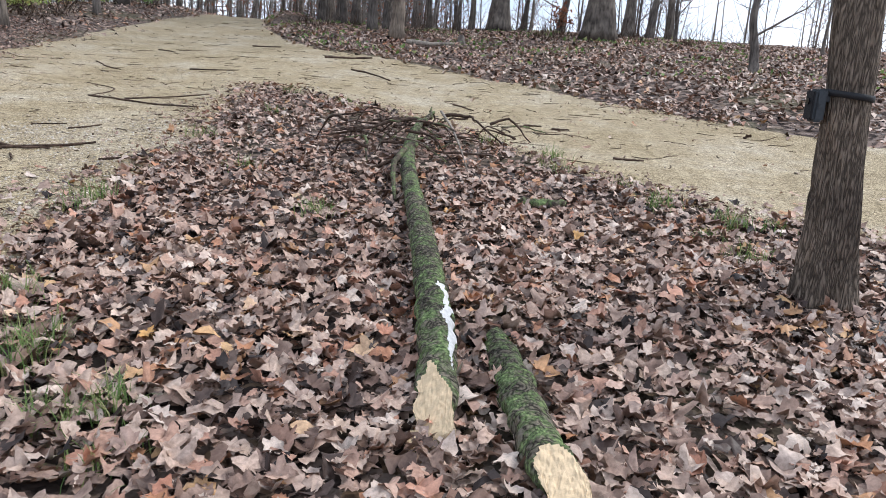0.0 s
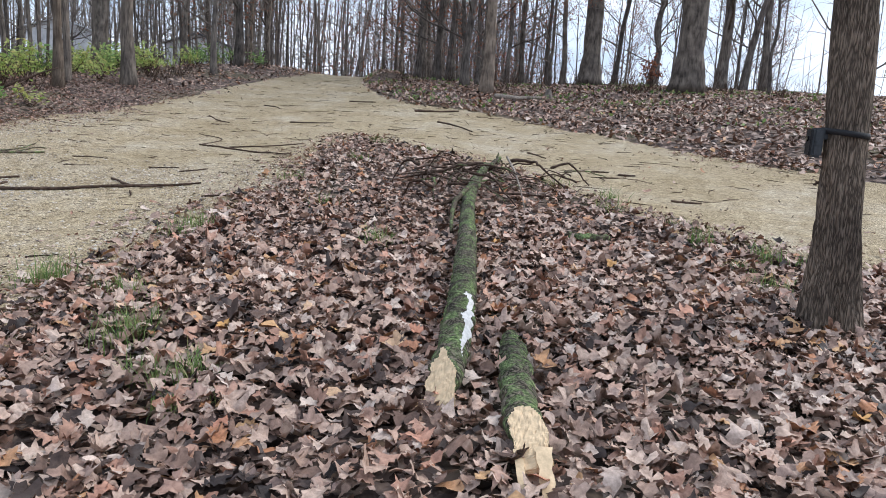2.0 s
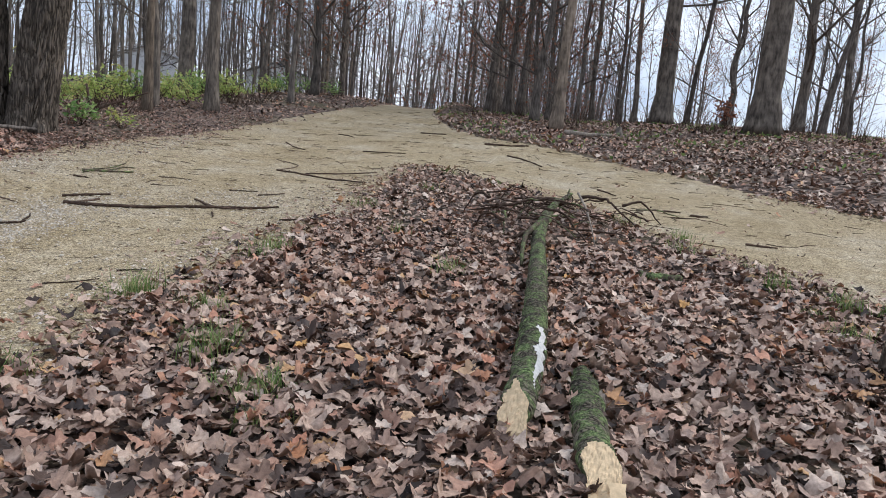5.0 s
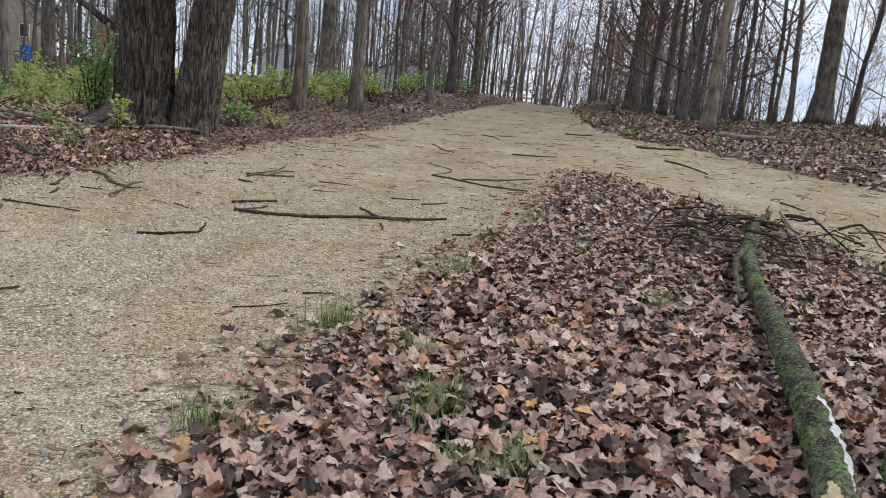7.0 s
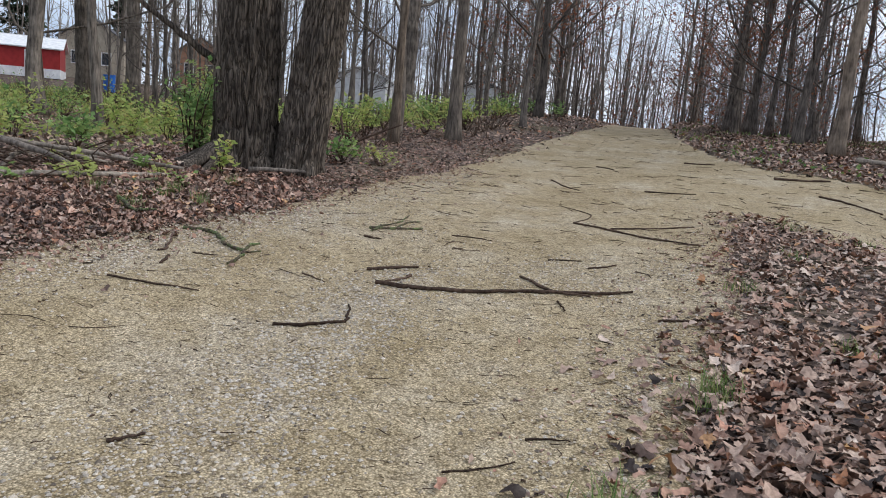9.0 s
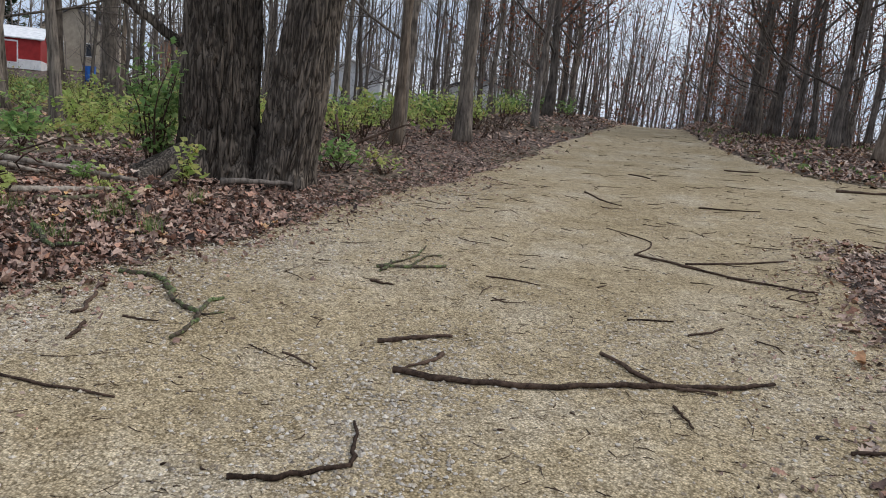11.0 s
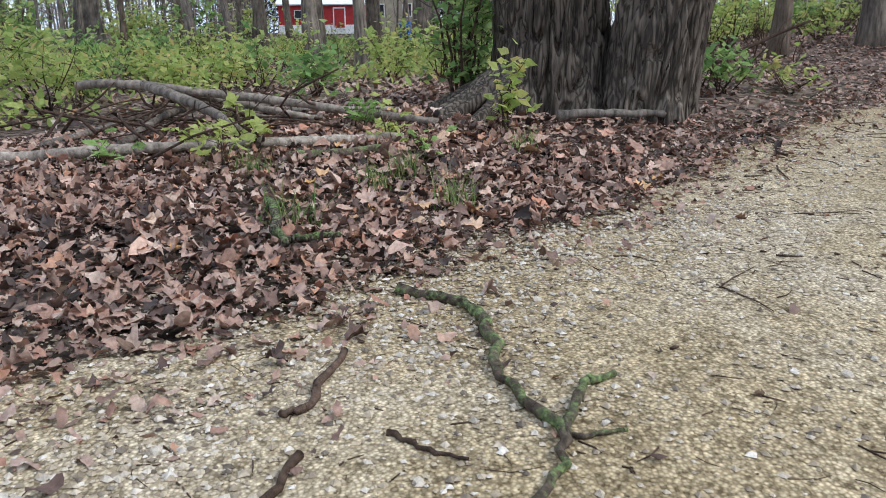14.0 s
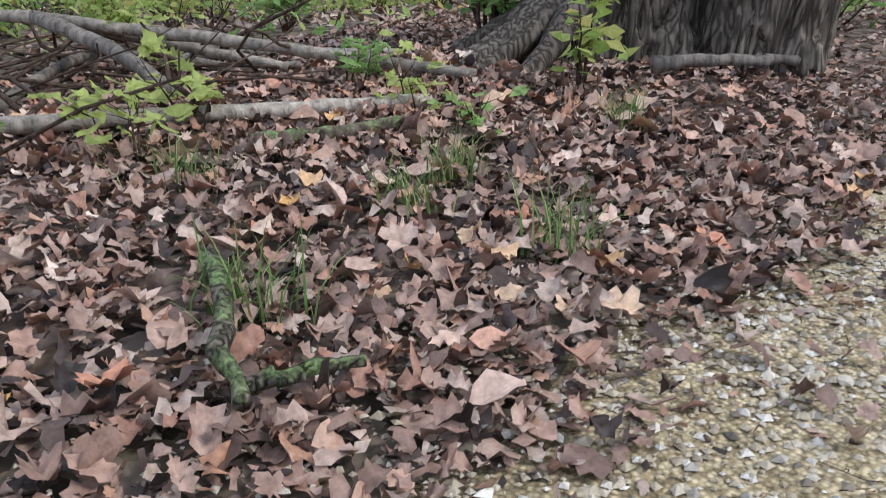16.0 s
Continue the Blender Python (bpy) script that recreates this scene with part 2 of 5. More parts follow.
TRAIL = trail_material()
SOIL = soil_material()

# ---- shape helpers ----


def mesh_object(name, verts, faces, mat, parent=None, label="", smooth=True):
    me = bpy.data.meshes.new(name)
    me.from_pydata([tuple(v) for v in verts], [], [tuple(f) for f in faces])
    for one in mat if isinstance(mat, (list, tuple)) else [mat]:
        me.materials.append(one)
    if smooth:
        me.polygons.foreach_set("use_smooth", [True] * len(me.polygons))
    me.update()
    ob = new(name, me)
    ob.parent = parent
    if label:
        ob["label"] = label
    return ob


def thing(name, x, y, z, label, category, group="", kind=""):
    ob = new(name)
    ob.empty_display_size = 0.1
    ob.matrix_basis = pose(x, y, z)
    return tagged(ob, label, category, group, kind)


def tube(points, radii, sides=8, rough=0.0, seed=0, cap=True, freq=6.0):
    """A tapered limb along points: vertices and faces, with closed ends."""
    pts = [Vector(p) for p in points]
    verts, faces = [], []
    side = None
    for i, p in enumerate(pts):
        way = (pts[min(i + 1, len(pts) - 1)] - pts[max(i - 1, 0)]).normalized()
        if side is None:
            side = way.orthogonal().normalized()
        side = (side - way * side.dot(way)).normalized()
        other = way.cross(side)
        for k in range(sides):
            a = 2 * math.pi * k / sides
            out = side * math.cos(a) + other * math.sin(a)
            r = radii[i]
            if rough:
                r *= 1 + rough * noise.noise((p + out * r) * freq + Vector((seed, 0, 0)))
            verts.append(p + out * r)
    for i in range(len(pts) - 1):
        for k in range(sides):
            a, b = i * sides + k, i * sides + (k + 1) % sides
            faces.append((a, b, b + sides, a + sides))
    if cap:
        faces.append(tuple(range(sides - 1, -1, -1)))
        faces.append(tuple(range((len(pts) - 1) * sides, len(pts) * sides)))
    return verts, faces


def join(pieces):
    verts, faces = [], []
    for v, f in pieces:
        k = len(verts)
        verts += v
        faces += [tuple(i + k for i in one) for one in f]
    return verts, faces


def smooth_line(points, steps=5, wobble=0.0, rnd=None):
    """A rounder line through the points."""
    pts = [Vector(p) for p in points]
    out = []
    for i in range(len(pts) - 1):
        a, b = pts[i], pts[i + 1]
        m0 = (b - pts[i - 1]) / 2 if i else b - a
        m1 = (pts[i + 2] - a) / 2 if i + 2 < len(pts) else b - a
        for s in range(steps):
            t = s / steps
            p = a * (2 * t**3 - 3 * t**2 + 1) + m0 * (t**3 - 2 * t**2 + t) + b * (3 * t**2 - 2 * t**3) + m1 * (t**3 - t**2)
            if wobble and rnd and 0 < i * steps + s:
                p = p + Vector([rnd.uniform(-wobble, wobble) for _ in range(3)])
            out.append(p)
    return out + [pts[-1]]


# ---- plan of the ground ----
def lerp(v, pairs):
    """Piecewise linear curve through (a, b) pairs."""
    if v <= pairs[0][0]:
        return pairs[0][1]
    for (a, b), (c, d) in zip(pairs, pairs[1:]):
        if v < c:
            return b + (d - b) * (v - a) / (c - a)
    return pairs[-1][1]


LEFT_EDGE = [(-12, -7.6), (5, -8.1), (9, -8.2), (13, -8.35), (18, -8.8), (24, -9.4), (30, -10.0), (37, -10.9), (60, -16)]
ISLAND_EDGE = [(-2.75, 12.5), (-2.3, 12.4), (-0.6, 10.5), (0.5, 9.2), (1.05, 8.0), (1.8, 7.0), (2.5, 6.2), (3.05, 5.7), (4.5, 4.6), (12, -1)]
WEST_EDGE = [(0, -2.2), (2, -2.33), (4, -2.5), (7, -2.65), (10, -2.9), (13, -3.1)]
FAR_EDGE = [(-13, 60), (-9, 40), (-7.3, 32), (-6.1, 26.4), (-4.6, 22.5), (-3.1, 20.4), (-1.2, 18.9), (1, 15.7), (2.7, 13.5), (4.4, 11.7), (5.8, 10.5), (14, 4.5)]
PROFILE = [(-400, -4.0), (-60, -1.2), (-12, -0.55), (-6, -0.32), (0, -0.05), (6, 0.284), (12, 0.687), (18, 1.158), (22, 1.51), (27, 1.99), (33, 2.36), (38, 2.6), (41, 2.64),
           (46, 2.5), (60, 1.6), (90, -0.5), (200, -6.0), (900, -12.0)]


BANK = [(0, 0), (1, 0.15), (2.5, 0.33), (4, 0.33), (9, 0.08), (15, 0)]


def ease(v, a, b):
    """0 below a, 1 above b, smooth between."""
    t = min(max((v - a) / (b - a), 0), 1)
    return t * t * (3 - 2 * t)


def trail_depth(x, y):
    """Metres inside the trail's edge; negative off the trail."""
    island = max(lerp(y, WEST_EDGE) - x, (y - lerp(x, ISLAND_EDGE)) * 0.75)
    return min(x - lerp(y, LEFT_EDGE), (lerp(x, FAR_EDGE) - y) * 0.8, island)


def height(x, y):
    """The ground's height: a slope up to a crest, with a bank along the trail's left."""
    z = sum(lerp(y + k, PROFILE) for k in (-1.5, 0, 1.5)) / 3
    d = trail_depth(x, y)
    z -= 0.05 * min(max(d, 0) / 0.8, 1)
    if x < -6:
        z += lerp(-d, BANK)
        rise = min(0.9 + max(math.hypot(x + 4, y - 4) - 18, 0) * 0.047, 4.3)
        z += (rise - z) * min(max((-x - 13) / 12, 0), 1)
    if x > 0 and d < 0 and y > lerp(x, FAR_EDGE):
        z += 0.22 * min(x / 5, 1) * min(-d / 3, 1)
    z += 0.09 * ease(-x, 5.8, 7.0) * (1 - 0.7 * ease(-x, 9.3, 10.6)) * (1 - ease(y, 12, 17)) * ease(y, 0, 4)
    z += 0.06 * math.exp(-((x - 0.48) ** 2 + (y - 1.95) ** 2) / 0.12)
    if x > 22:
        z -= 0.05 * min(x - 22, 100)
    return z


def ground_noise(x, y):
    return 0.03 * noise.noise((x * 0.35, y * 0.35, 0)) + 0.025 * noise.noise((x * 1.3, y * 1.3, 4))


def floor_z(x, y):
    """Ground with its small unevenness; the trail is smoother."""
    d = trail_depth(x, y)
    far = min(max((abs(x + 3) - 40) / 60, 0), 1)
    return height(x, y) + ground_noise(x, y) * (0.35 if d > 0.3 else 1.0) * (1 - far)


def spread(fine0, fine1, step, low, high):
    """Even steps in the middle, growing towards the horizon."""
    mid = list(np.arange(fine0, fine1, step))
    out, s, v = [], step, fine1
    while v < high:
        out.append(v)
        s *= 1.22
        v += s
    out.append(high)
    back, s, v = [], step, fine0 - step
    while v > low:
        back.append(v)
        s *= 1.22
        v -= s
    back.append(low)
    return back[::-1] + mid + out


def sheet(name, xs, ys, zfun, mat, keep=None):
    verts = [(x, y, zfun(x, y)) for y in ys for x in xs]
    nx = len(xs)
    faces = []
    for j in range(len(ys) - 1):
        for i in range(nx - 1):
            a = j * nx + i
            if keep is None or any(keep[k] for k in (a, a + 1, a + nx, a + nx + 1)):
                faces.append((a, a + 1, a + nx + 1, a + nx))
    if keep is not None:
        used = sorted({k for f in faces for k in f})
        at = {k: n for n, k in enumerate(used)}
        verts, faces = [verts[k] for k in used], [tuple(at[k] for k in f) for f in faces]
    return mesh_object(name, verts, faces, mat)


ground = sheet("ground", spread(-16, 8, 0.25, -700, 700), spread(-3, 30, 0.25, -400, 900), lambda x, y: floor_z(x, y) - 0.02, SOIL)
tagged(ground, "brown woodland soil under fallen leaves", "ground", kind="structure")


def ragged(x, y):
    return trail_depth(x, y) + 0.22 * noise.noise((x * 0.9, y * 0.9, 9)) + 0.1 * noise.noise((x * 3.1, y * 3.1, 2))


def trail_z(x, y):
    d = ragged(x, y)
    return floor_z(x, y) + 0.012 - 0.09 * min(max(-d / 0.35, 0), 1) + 0.006 * noise.noise((x * 5, y * 5, 1))


txs, tys = list(np.arange(-12.5, 16, 0.14)), list(np.arange(-40, -2, 0.6)) + list(np.arange(-2, 16, 0.14)) + list(np.arange(16, 47, 0.4))
trail = sheet("trail", txs, tys, trail_z, TRAIL, [trail_depth(x, y) > -0.7 for y in tys for x in txs])
tagged(trail, "tan crushed limestone trail strewn with twigs", "trail", kind="structure")

# ---- fallen leaves, gravel and twigs ----
# outlines as (along, half width, where the row meets the midrib): lobed oak, pointed maple, plain oval
OAK = [(0.0, 0.012, 0.0), (0.13, 0.04, 0.1), (0.18, 0.17, 0.18), (0.27, 0.12, 0.27), (0.36, 0.27, 0.36), (0.46, 0.17, 0.46), (0.6, 0.31, 0.57), (0.68, 0.18, 0.68), (0.82, 0.22, 0.8), (0.88, 0.12, 0.88), (1.0, 0.02, 1.0)]
MAPLE = [(0.0, 0.01, 0.0), (0.2, 0.06, 0.16), (0.12, 0.26, 0.24), (0.26, 0.27, 0.3), (0.34, 0.4, 0.36), (0.54, 0.45, 0.44), (0.56, 0.33, 0.5), (0.56, 0.22, 0.58), (0.72, 0.24, 0.7), (0.8, 0.13, 0.82), (1.0, 0.01, 1.0)]
TORN = [(0.0, 0.06, 0.0), (0.08, 0.27, 0.2), (0.32, 0.24, 0.36), (0.5, 0.37, 0.5), (0.66, 0.24, 0.66), (0.9, 0.26, 0.84), (1.0, 0.05, 1.0)]
OVAL = [(0.0, 0.03, 0.0), (0.22, 0.21, 0.22), (0.5, 0.29, 0.5), (0.8, 0.2, 0.8), (1.0, 0.02, 1.0)]
SCRAP = [(0.0, 0.1, 0.0), (0.3, 0.27, 0.35), (0.55, 0.13, 0.6), (1.0, 0.16, 1.0)]
SIMPLE = [(0.0, 0.02, 0.0), (0.4, 0.3, 0.4), (1.0, 0.0, 1.0)]


def leaf_template(outline):
    v, f = [], []
    if len(outline) == 3:
        (a, _, _), (b, w, m), (c, _, _) = outline
        return np.array([(a - 0.5, 0), (b - 0.5, -w), (m - 0.5, 0), (b - 0.5, w), (c - 0.5, 0)], float), np.array([(0, 1, 4, 2), (0, 2, 4, 3)], int)
    for a, w, m in outline:
        v += [(a - 0.5, -w), (m - 0.5, 0.0), (a - 0.5, w)]
    for i in range(len(outline) - 1):
        k = 3 * i
        f += [(k, k + 3, k + 4, k + 1), (k + 1, k + 4, k + 5, k + 2)]
    return np.array(v, float), np.array(f, int)


def leaf_field(name, spots, outlines, sizes, tilt, mat, rng, lift=0.03, parent=None, curl=1.0):
    """One mesh of many curled leaves lying at the spots (x, y, z)."""
    allv, allf, count = [], [], 0
    pick = rng.integers(0, len(outlines), len(spots))
    for k, outline in enumerate(outlines):
        at = spots[pick == k]
        n = len(at)
        if not n:
            continue
        uv, fc = leaf_template(outline)
        size = rng.uniform(*sizes, n)[:, None]
        u, v = uv[None, :, 0] * size, uv[None, :, 1] * size * rng.uniform(0.75, 1.15, (n, 1))
        bend, cup, twist = rng.normal(0, 5.0, (n, 1)) * curl, rng.normal(4.0, 8.0, (n, 1)) * curl, rng.normal(0, 6.0, (n, 1)) * curl
        w = bend * u * u + cup * v * v + twist * u * v + rng.normal(0, 0.05, u.shape) * size
        yaw, pitch, roll = rng.uniform(0, 2 * math.pi, (n, 1)), rng.normal(0, tilt, (n, 1)), rng.normal(0, tilt, (n, 1))
        y1, w1 = v * np.cos(roll) - w * np.sin(roll), v * np.sin(roll) + w * np.cos(roll)
        x2, w2 = u * np.cos(pitch) + w1 * np.sin(pitch), -u * np.sin(pitch) + w1 * np.cos(pitch)
        x3, y3 = x2 * np.cos(yaw) - y1 * np.sin(yaw), x2 * np.sin(yaw) + y1 * np.cos(yaw)
        low = np.minimum(w2.min(1, keepdims=True), 0)
        z3 = at[:, 2:3] + w2 - low * 0.6 + rng.uniform(0, lift, (n, 1))
        pts = np.stack([at[:, 0:1] + x3, at[:, 1:2] + y3, z3], -1).reshape(-1, 3)
        allv.append(pts)
        allf.append((fc[None] + (np.arange(n) * len(uv))[:, None, None]).reshape(-1, 4) + count)
        count += len(pts)
    return mesh_object(name, np.concatenate(allv).tolist(), np.concatenate(allf).tolist(), mat, parent)


def scatter(rng, x0, x1, y0, y1, density, test):
    n = int((x1 - x0) * (y1 - y0) * density)
    xy = np.stack([rng.uniform(x0, x1, n), rng.uniform(y0, y1, n)], -1)
    chance = rng.uniform(0, 1, n)
    keep = [(x, y, floor_z(x, y)) for (x, y), c in zip(xy.tolist(), chance.tolist()) if c < test(x, y)]
    return np.array(keep) if keep else np.zeros((0, 3))


def litter(x, y):
    """How thick the leaves lie: full off the trail, thinning at its edge."""
    d = ragged(x, y)
    return 1.0 if d < -0.25 else (0.75 if d < 0 else (0.2 if d < 0.3 else (0.03 if d < 0.7 else 0.004)))


rng = np.random.default_rng(5)
near_a = scatter(rng, -3.4, 3.8, 1.1, 7.0, 390, litter)
near_b = scatter(rng, -3.4, 4.6, 7.0, 13.2, 200, litter)
near_c = scatter(rng, -13.0, -6.6, 4.5, 11.0, 480, litter)
near_d = scatter(rng, -14.0, -7.4, 11.0, 20.0, 130, litter)
leaves_island = leaf_field("leaf_litter", np.concatenate([near_a, near_b]), [OAK, MAPLE, TORN, SCRAP, TORN, SCRAP], (0.045, 0.13), 0.27, LITTER, rng, 0.045, None, 1.15)
tagged(leaves_island, "brown and tan fallen oak leaves covering the fork", "leaf litter", kind="stuff")
leaves_bank = leaf_field("leaf_litter", np.concatenate([near_c, near_d]), [OAK, TORN, SCRAP, TORN, SCRAP], (0.035, 0.095), 0.3, BANK_LITTER, rng, 0.035, None, 1.5)
tagged(leaves_bank, "reddish brown fallen leaves along the trail bank", "leaf litter", kind="stuff")
close = scatter(rng, -3.0, 2.4, 1.2, 4.6, 150, litter)
leaves_close = leaf_field("leaf_litter", close, [OAK, MAPLE, MAPLE], (0.08, 0.14), 0.28, LITTER, rng, 0.06, None, 1.2)
tagged(leaves_close, "curled tan and brown oak leaves lying on top", "leaf litter", kind="stuff")
close = scatter(rng, -10.6, -7.6, 5.2, 9.0, 260, litter)
leaves_close = leaf_field("leaf_litter", close, [OAK, MAPLE, TORN, TORN], (0.05, 0.095), 0.38, BANK_LITTER, rng, 0.05, None, 2.8)
tagged(leaves_close, "curled reddish brown leaves lying on the bank", "leaf litter", kind="stuff")


def margin(x, y):
    """Broken leaf bits gather along the trail's margin."""
    d = ragged(x, y)
    return 1.0 if -0.5 < d < 0.05 else (0.6 if 0 < d < 0.4 else (0.2 if 0 < d < 0.9 else (0.02 if d > 0 else 0.0)))


crumbs = np.concatenate([scatter(rng, -4.0, 4.0, 1.2, 13.2, 420, margin), scatter(rng, -9.8, -6.2, 4.0, 15.0, 520, margin)])
tagged(leaf_field("leaf_crumbs", crumbs, [SCRAP, SIMPLE, SIMPLE], (0.018, 0.055), 0.4, BANK_LITTER, rng, 0.02, None, 1.5), "small broken brown leaf bits along the trail edge", "leaf litter", kind="stuff")
far_right = scatter(rng, -8.0, 22.0, 9.0, 38.0, 50, lambda x, y: litter(x, y) * (1.0 if y > lerp(x, FAR_EDGE) - 1 else 0.0))
far_left = scatter(rng, -30.0, -8.0, 4.0, 40.0, 20, lambda x, y: litter(x, y) * (0.0 if x > -14 and y < 20 else 1.0))
behind = scatter(rng, -16.0, 9.0, -8.0, 5.0, 30, lambda x, y: litter(x, y) * (0.0 if -3.4 < x < 3.8 and y > 1.1 else 1.0))
leaves_wood = leaf_field("leaf_litter", np.concatenate([far_right, far_left, behind]), [SIMPLE], (0.1, 0.19), 0.3, LITTER, rng, 0.03)
tagged(leaves_wood, "tan fallen leaves on the woodland floor", "leaf litter", kind="stuff")

PEBBLE_V = np.array([(1, 0, 0), (0, 1, 0), (-1, 0, 0), (0, -1, 0), (0, 0, 0.8), (0, 0, -0.8)], float)
PEBBLE_F = np.array([(0, 1, 4), (1, 2, 4), (2, 3, 4), (3, 0, 4), (1, 0, 5), (2, 1, 5), (3, 2, 5), (0, 3, 5)], int)


STREAK = 0.22


def gravel_amount(x, y):
    """Loose stone gathers in streaks and by the edges."""
    d = ragged(x, y)
    if d < -0.1:
        return 0.3 if d > -0.6 else 0.0
    streak = 1.0 * math.exp(-(((x + 4.92 + STREAK * (y - 5)) / 0.42) ** 2)) * (1 if y < 7.5 else 0) + noise.noise((x * 0.7, y * 0.45, 20)) + 0.5 * noise.noise((x * 2.2, y * 1.6, 5))
    edge = max(0, 1 - abs(d - 0.3) / 0.8)
    return min(1, 0.1 + max(0, streak) * 0.9 + 0.35 * edge)


stones = np.concatenate([scatter(rng, -8.8, -2.2, 1.5, 9.0, 1600, gravel_amount), scatter(rng, -9.0, -2.0, 9.0, 15.0, 300, gravel_amount),
                         scatter(rng, -9.2, -6.4, 5.0, 9.0, 1300, gravel_amount)])


def pebbles(name, spots, least, most, mat, label):
    """One mesh of many small angular stones."""
    n = len(spots)
    shape = PEBBLE_V[None] * rng.uniform(0.55, 1.3, (n, 6, 1)) * (least + most * rng.uniform(0, 1, (n, 1, 1)) ** 2.2) * np.array([1, 1, 0.7])
    spin = rng.uniform(0, 6.28, (n, 1))
    px = spots[:, 0:1] + shape[..., 0] * np.cos(spin) - shape[..., 1] * np.sin(spin)
    py = spots[:, 1:2] + shape[..., 0] * np.sin(spin) + shape[..., 1] * np.cos(spin)
    pv = np.stack([px, py, spots[:, 2:3] + 0.014 + shape[..., 2]], -1).reshape(-1, 3)
    pf = (PEBBLE_F[None] + (np.arange(n) * 6)[:, None, None]).reshape(-1, 3)
    return tagged(mesh_object(name, pv.tolist(), pf.tolist(), mat, smooth=False), label, "gravel", kind="stuff")


gravel = pebbles("gravel", stones, 0.0055, 0.014, STONE, "loose tan limestone gravel on the trail")


def washed(x, y):
    """Paler, coarser stone washed into a band along the trail and on its margin by the bank."""
    band = math.exp(-(((x + 4.92 + STREAK * (y - 5)) / 0.45) ** 2)) * (1 - ease(y, 6.2, 7.6))
    rim = math.exp(-(((x - lerp(y, LEFT_EDGE) - 0.55) / 0.4) ** 2)) * (0.55 if y < 16 else 0.0)
    return max(band, rim) * (0.55 + 0.7 * noise.noise((x * 2.4, y * 2.4, 6)))


pebbles("gravel", np.concatenate([scatter(rng, -6.6, -3.2, 1.6, 8.0, 1300, washed), scatter(rng, -9.2, -6.6, 4.0, 14.0, 700, washed)]), 0.007, 0.013, PALE_STONE, "pale grey washed gravel along the trail")

rnd = random.Random(11)


def debris(count, x0, x1, y0, y1, lengths, radius):
    bits = []
    while len(bits) < count:
        x, y = rnd.uniform(x0, x1), rnd.uniform(y0, y1)
        if trail_depth(x, y) < 0.05:
            continue
        a, ln = rnd.gauss(0.25, 1.0), rnd.uniform(*lengths)
        pts = []
        for k in (-0.5, 0.0, 0.5):
            px, py = x + math.cos(a) * ln * k + rnd.uniform(-0.16, 0.16) * ln, y + math.sin(a) * ln * k + rnd.uniform(-0.16, 0.16) * ln
            pts.append((px, py, floor_z(px, py) + radius + 0.012))
        bits.append(tube(pts, [radius, radius * 0.9, radius * 0.5], 4))
    return join(bits)


v, f = join([debris(900, -8.4, -2.5, 1.5, 13, (0.02, 0.1), 0.0026), debris(700, -8.4, -2.5, 1.5, 9, (0.03, 0.16), 0.0014), debris(160, -9, 5, 8, 20, (0.1, 0.45), 0.006), debris(260, -9, 5, 9, 30, (0.06, 0.3), 0.005), debris(26, -8, -2.7, 3, 13, (0.12, 0.35), 0.0035), debris(90, -8.2, -2.7, 1.5, 10, (0.015, 0.04), 0.006)])
tagged(mesh_object("twig_debris", v, f, STICK), "short dark broken twigs scattered over the trail", "twigs", kind="stuff")

# ---- sticks and fallen branches ----


def stick(name, points, radius, label, group="", mat=None, category="stick", lift=0.0, parent=None, sides=7, taper=0.6):
    """A fallen stick that lies on the ground through plan points."""
    if len(points) == 2:
        (ax, ay), (bx, by) = points
        q, k = rnd.uniform(0.35, 0.65), rnd.choice((-1, 1)) * rnd.uniform(0.03, 0.08)
        points = [points[0], (ax + (bx - ax) * q - (by - ay) * k, ay + (by - ay) * q + (bx - ax) * k), points[1]]
    line = smooth_line([(x, y, 0) for x, y in points], 5, radius * 0.9, rnd)
    line = [Vector((p.x, p.y, floor_z(p.x, p.y) + radius * 0.9 + 0.012 + lift)) for p in line]
    radii = [radius * (1 - (1 - taper) * i / (len(line) - 1)) * rnd.uniform(0.8, 1.2) for i in range(len(line))]
    o = line[0].copy()
    v, f = tube([p - o for p in line], radii, sides, 0.3, rnd.random() * 9, True, 40.0)
    ob = mesh_object(name, v, f, mat or STICK)
    if parent:
        ob.parent = parent
        ob.matrix_basis = pose(*(o - parent.location))
        return ob
    ob.matrix_basis = pose(*o)
    return tagged(ob, label, category, group)


def forked(name, label, branches, mat=None, group="", category="branch", lift=0.0):
    """A branch whose forks are parts of one thing."""
    x, y = branches[0][0][0]
    top = thing(name, x, y, floor_z(x, y), label, category, group)
    for points, radius in branches:
        stick("limb" if points is branches[0][0] else "fork", points, radius, "", mat=mat, parent=top, lift=lift)
    return top


SCATTER = "sticks lying on the trail"
forked("fallen_branch", "long bare dark branch lying across the trail", [([(-5.42, 6.42), (-5.12, 6.45), (-4.62, 6.67), (-4.08, 7.03), (-3.68, 7.27), (-3.39, 7.5)], 0.02),
       ([(-4.44, 7.44), (-4.03, 7.13), (-3.68, 7.16)], 0.015), ([(-5.3, 6.85), (-5.41, 6.43)], 0.014), ([(-3.88, 6.84), (-3.74, 6.61)], 0.01)], group=SCATTER)
forked("fallen_branch", "hooked dark stick with a bent end on gravel", [([(-5.41, 4.99), (-5.03, 5.35)], 0.015), ([(-5.03, 5.35), (-5.25, 5.73)], 0.012)], group=SCATTER)
